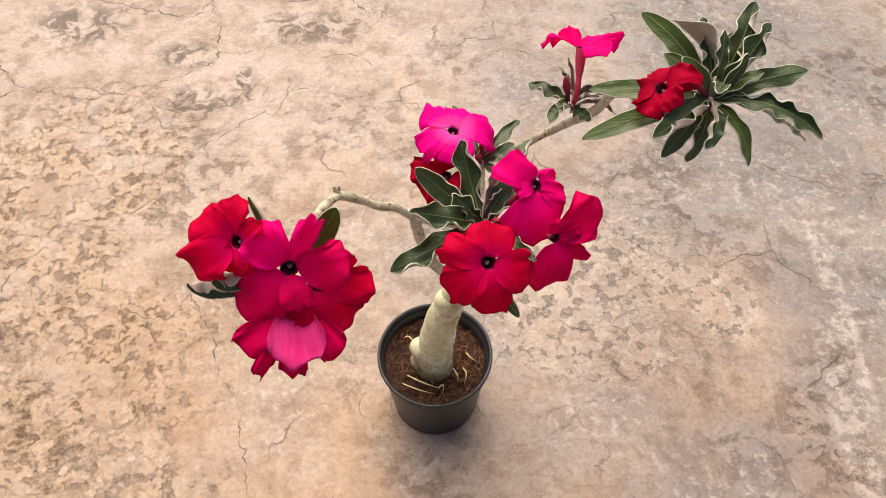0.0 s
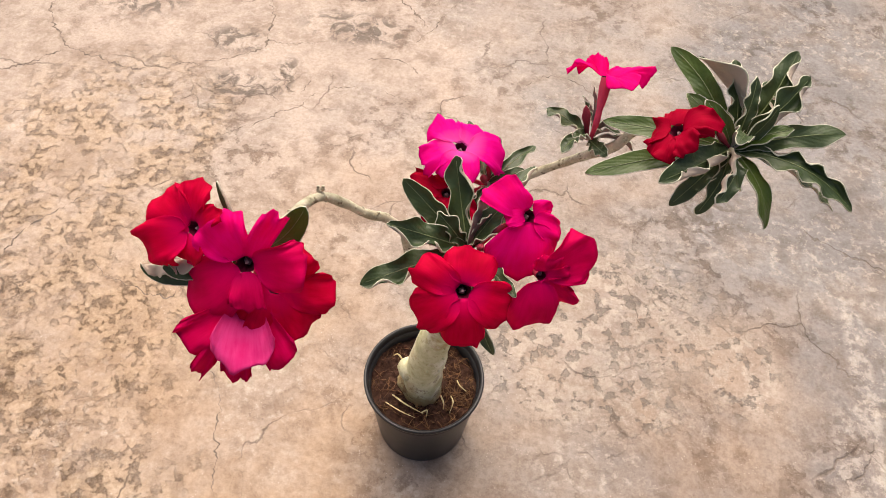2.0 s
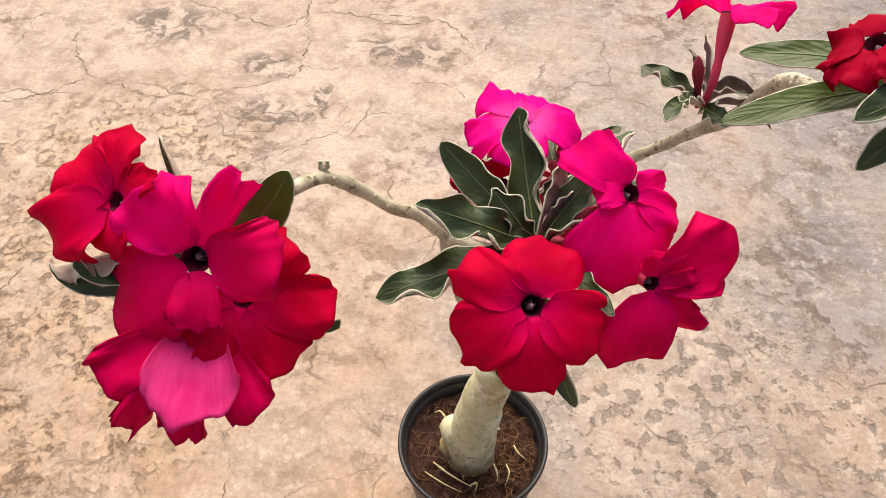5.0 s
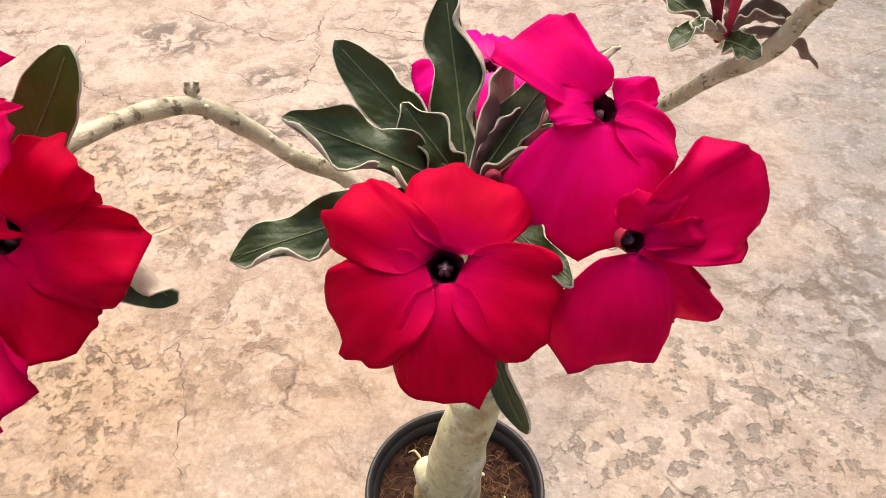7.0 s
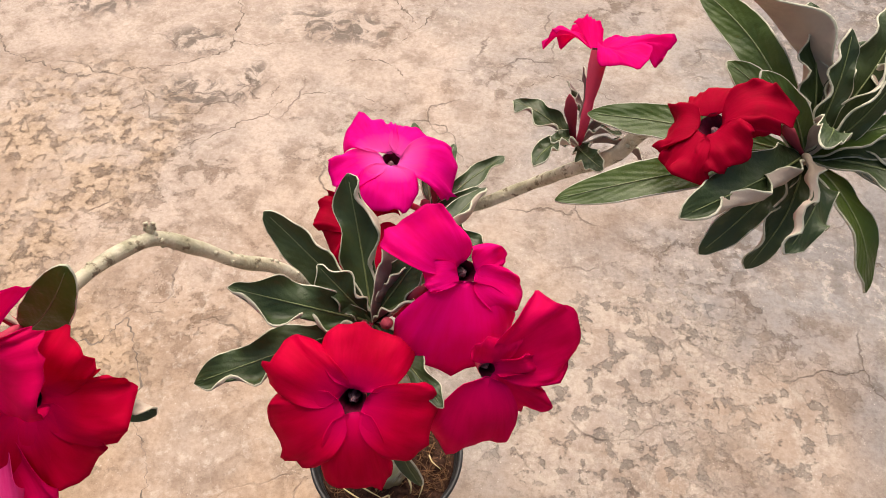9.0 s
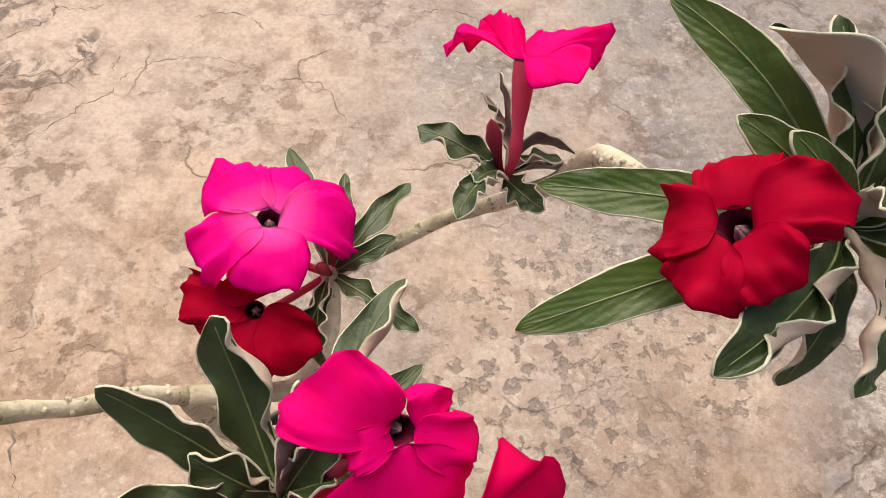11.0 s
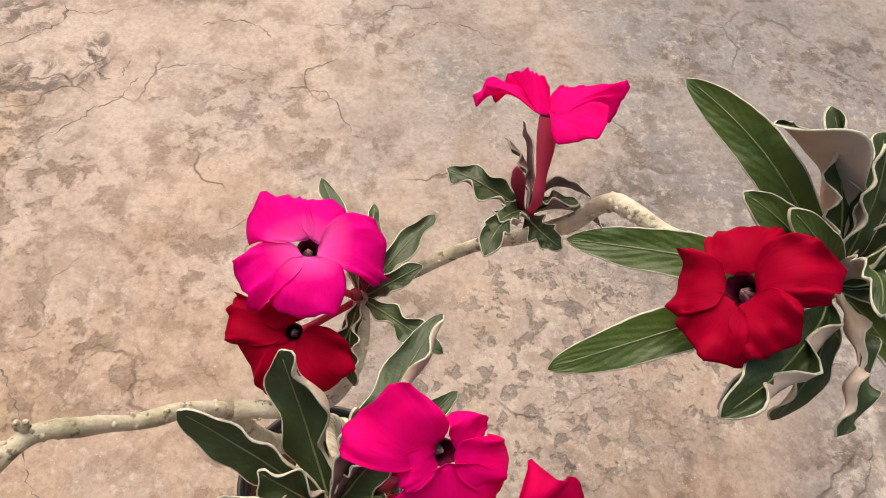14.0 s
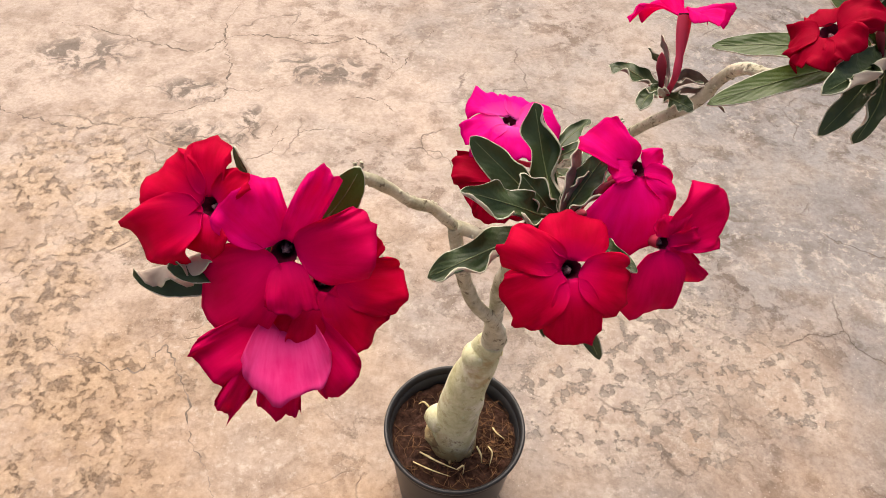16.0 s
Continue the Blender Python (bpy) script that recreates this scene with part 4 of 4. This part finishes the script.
leaf(H, (0.148, 0.349, 0.623), (0.1, -0.55, 0.8), 0.0250, 0.13, wave=0.28, waves=3.0, roll=(0.3, 0.3), fold=(0.0, 2.4), crease=0.35)
leaf(H, (0.163, 0.362, 0.590), (0.0, -0.6, 0.8), 0.0160, 0.14, wave=0.3)
leaf(H, (0.180, 0.360, 0.588), (0.3, -0.4, 0.8), 0.0150, 0.16, wave=0.4)
leaf(H, (0.160, 0.410, 0.638), (-0.3, -0.3, 0.9), 0.0170, 0.16, fresh=True, wave=0.08)
leaf(H, (0.170, 0.402, 0.642), (-0.3, -0.2, 0.9), 0.0150, 0.14, fresh=True, wave=0.10)
leaf(H, (0.211, 0.402, 0.646), (0.5, -0.5, 0.6), 0.0130, 0.10, wave=0.25, roll=(1.0, 0.4))
leaf(H, (0.224, 0.398, 0.634), (0.2, -0.2, 0.9), 0.0130, 0.10, wave=0.2, fresh=True)
leaf(H, (0.198, 0.420, 0.650), (0.3, -0.7, 0.5), 0.0125, 0.08, wave=0.3)
leaf(H, (0.188, 0.372, 0.640), (0.4, 0.5, 0.7), 0.0140, 0.24, wave=0.3, roll=(0.5, 0.5))
bud(H, (0.178, 0.384, 0.636), 0.0022, "small dark pink bud behind the deep red bloom")
Q = LEFT_END
leaf(Q, (-0.051, 0.308, 0.598), (0.15, -0.85, 0.4), 0.023, 0.08, wave=0.08, roll=(0.3, 0.3), side=-0.06, fresh=True)
leaf(Q, (-0.034, 0.290, 0.524), (0.1, -0.45, 0.85), 0.030, 0.08, wave=0.06, roll=(0.3, 0.2), fold=(0.0, 2.6), crease=0.15)
leaf((-0.090, 0.296, 0.560), (-0.150, 0.274, 0.555), (0.0, -0.75, 0.55), 0.040, 0.05, wave=0.05, roll=(0.1, 0.2), fold=(2.8, 0.0), crease=0.06)
leaf((-0.092, 0.300, 0.562), (-0.128, 0.266, 0.572), (0.0, -0.70, 0.6), 0.034, 0.05, wave=0.05, roll=(0.1, 0.2), fold=(2.8, 0.0), crease=0.06)
leaf(Q, (-0.108, 0.316, 0.598), (-0.6, -0.4, 0.6), 0.014, 0.05, wave=0.1, roll=(1.9, 0.4))
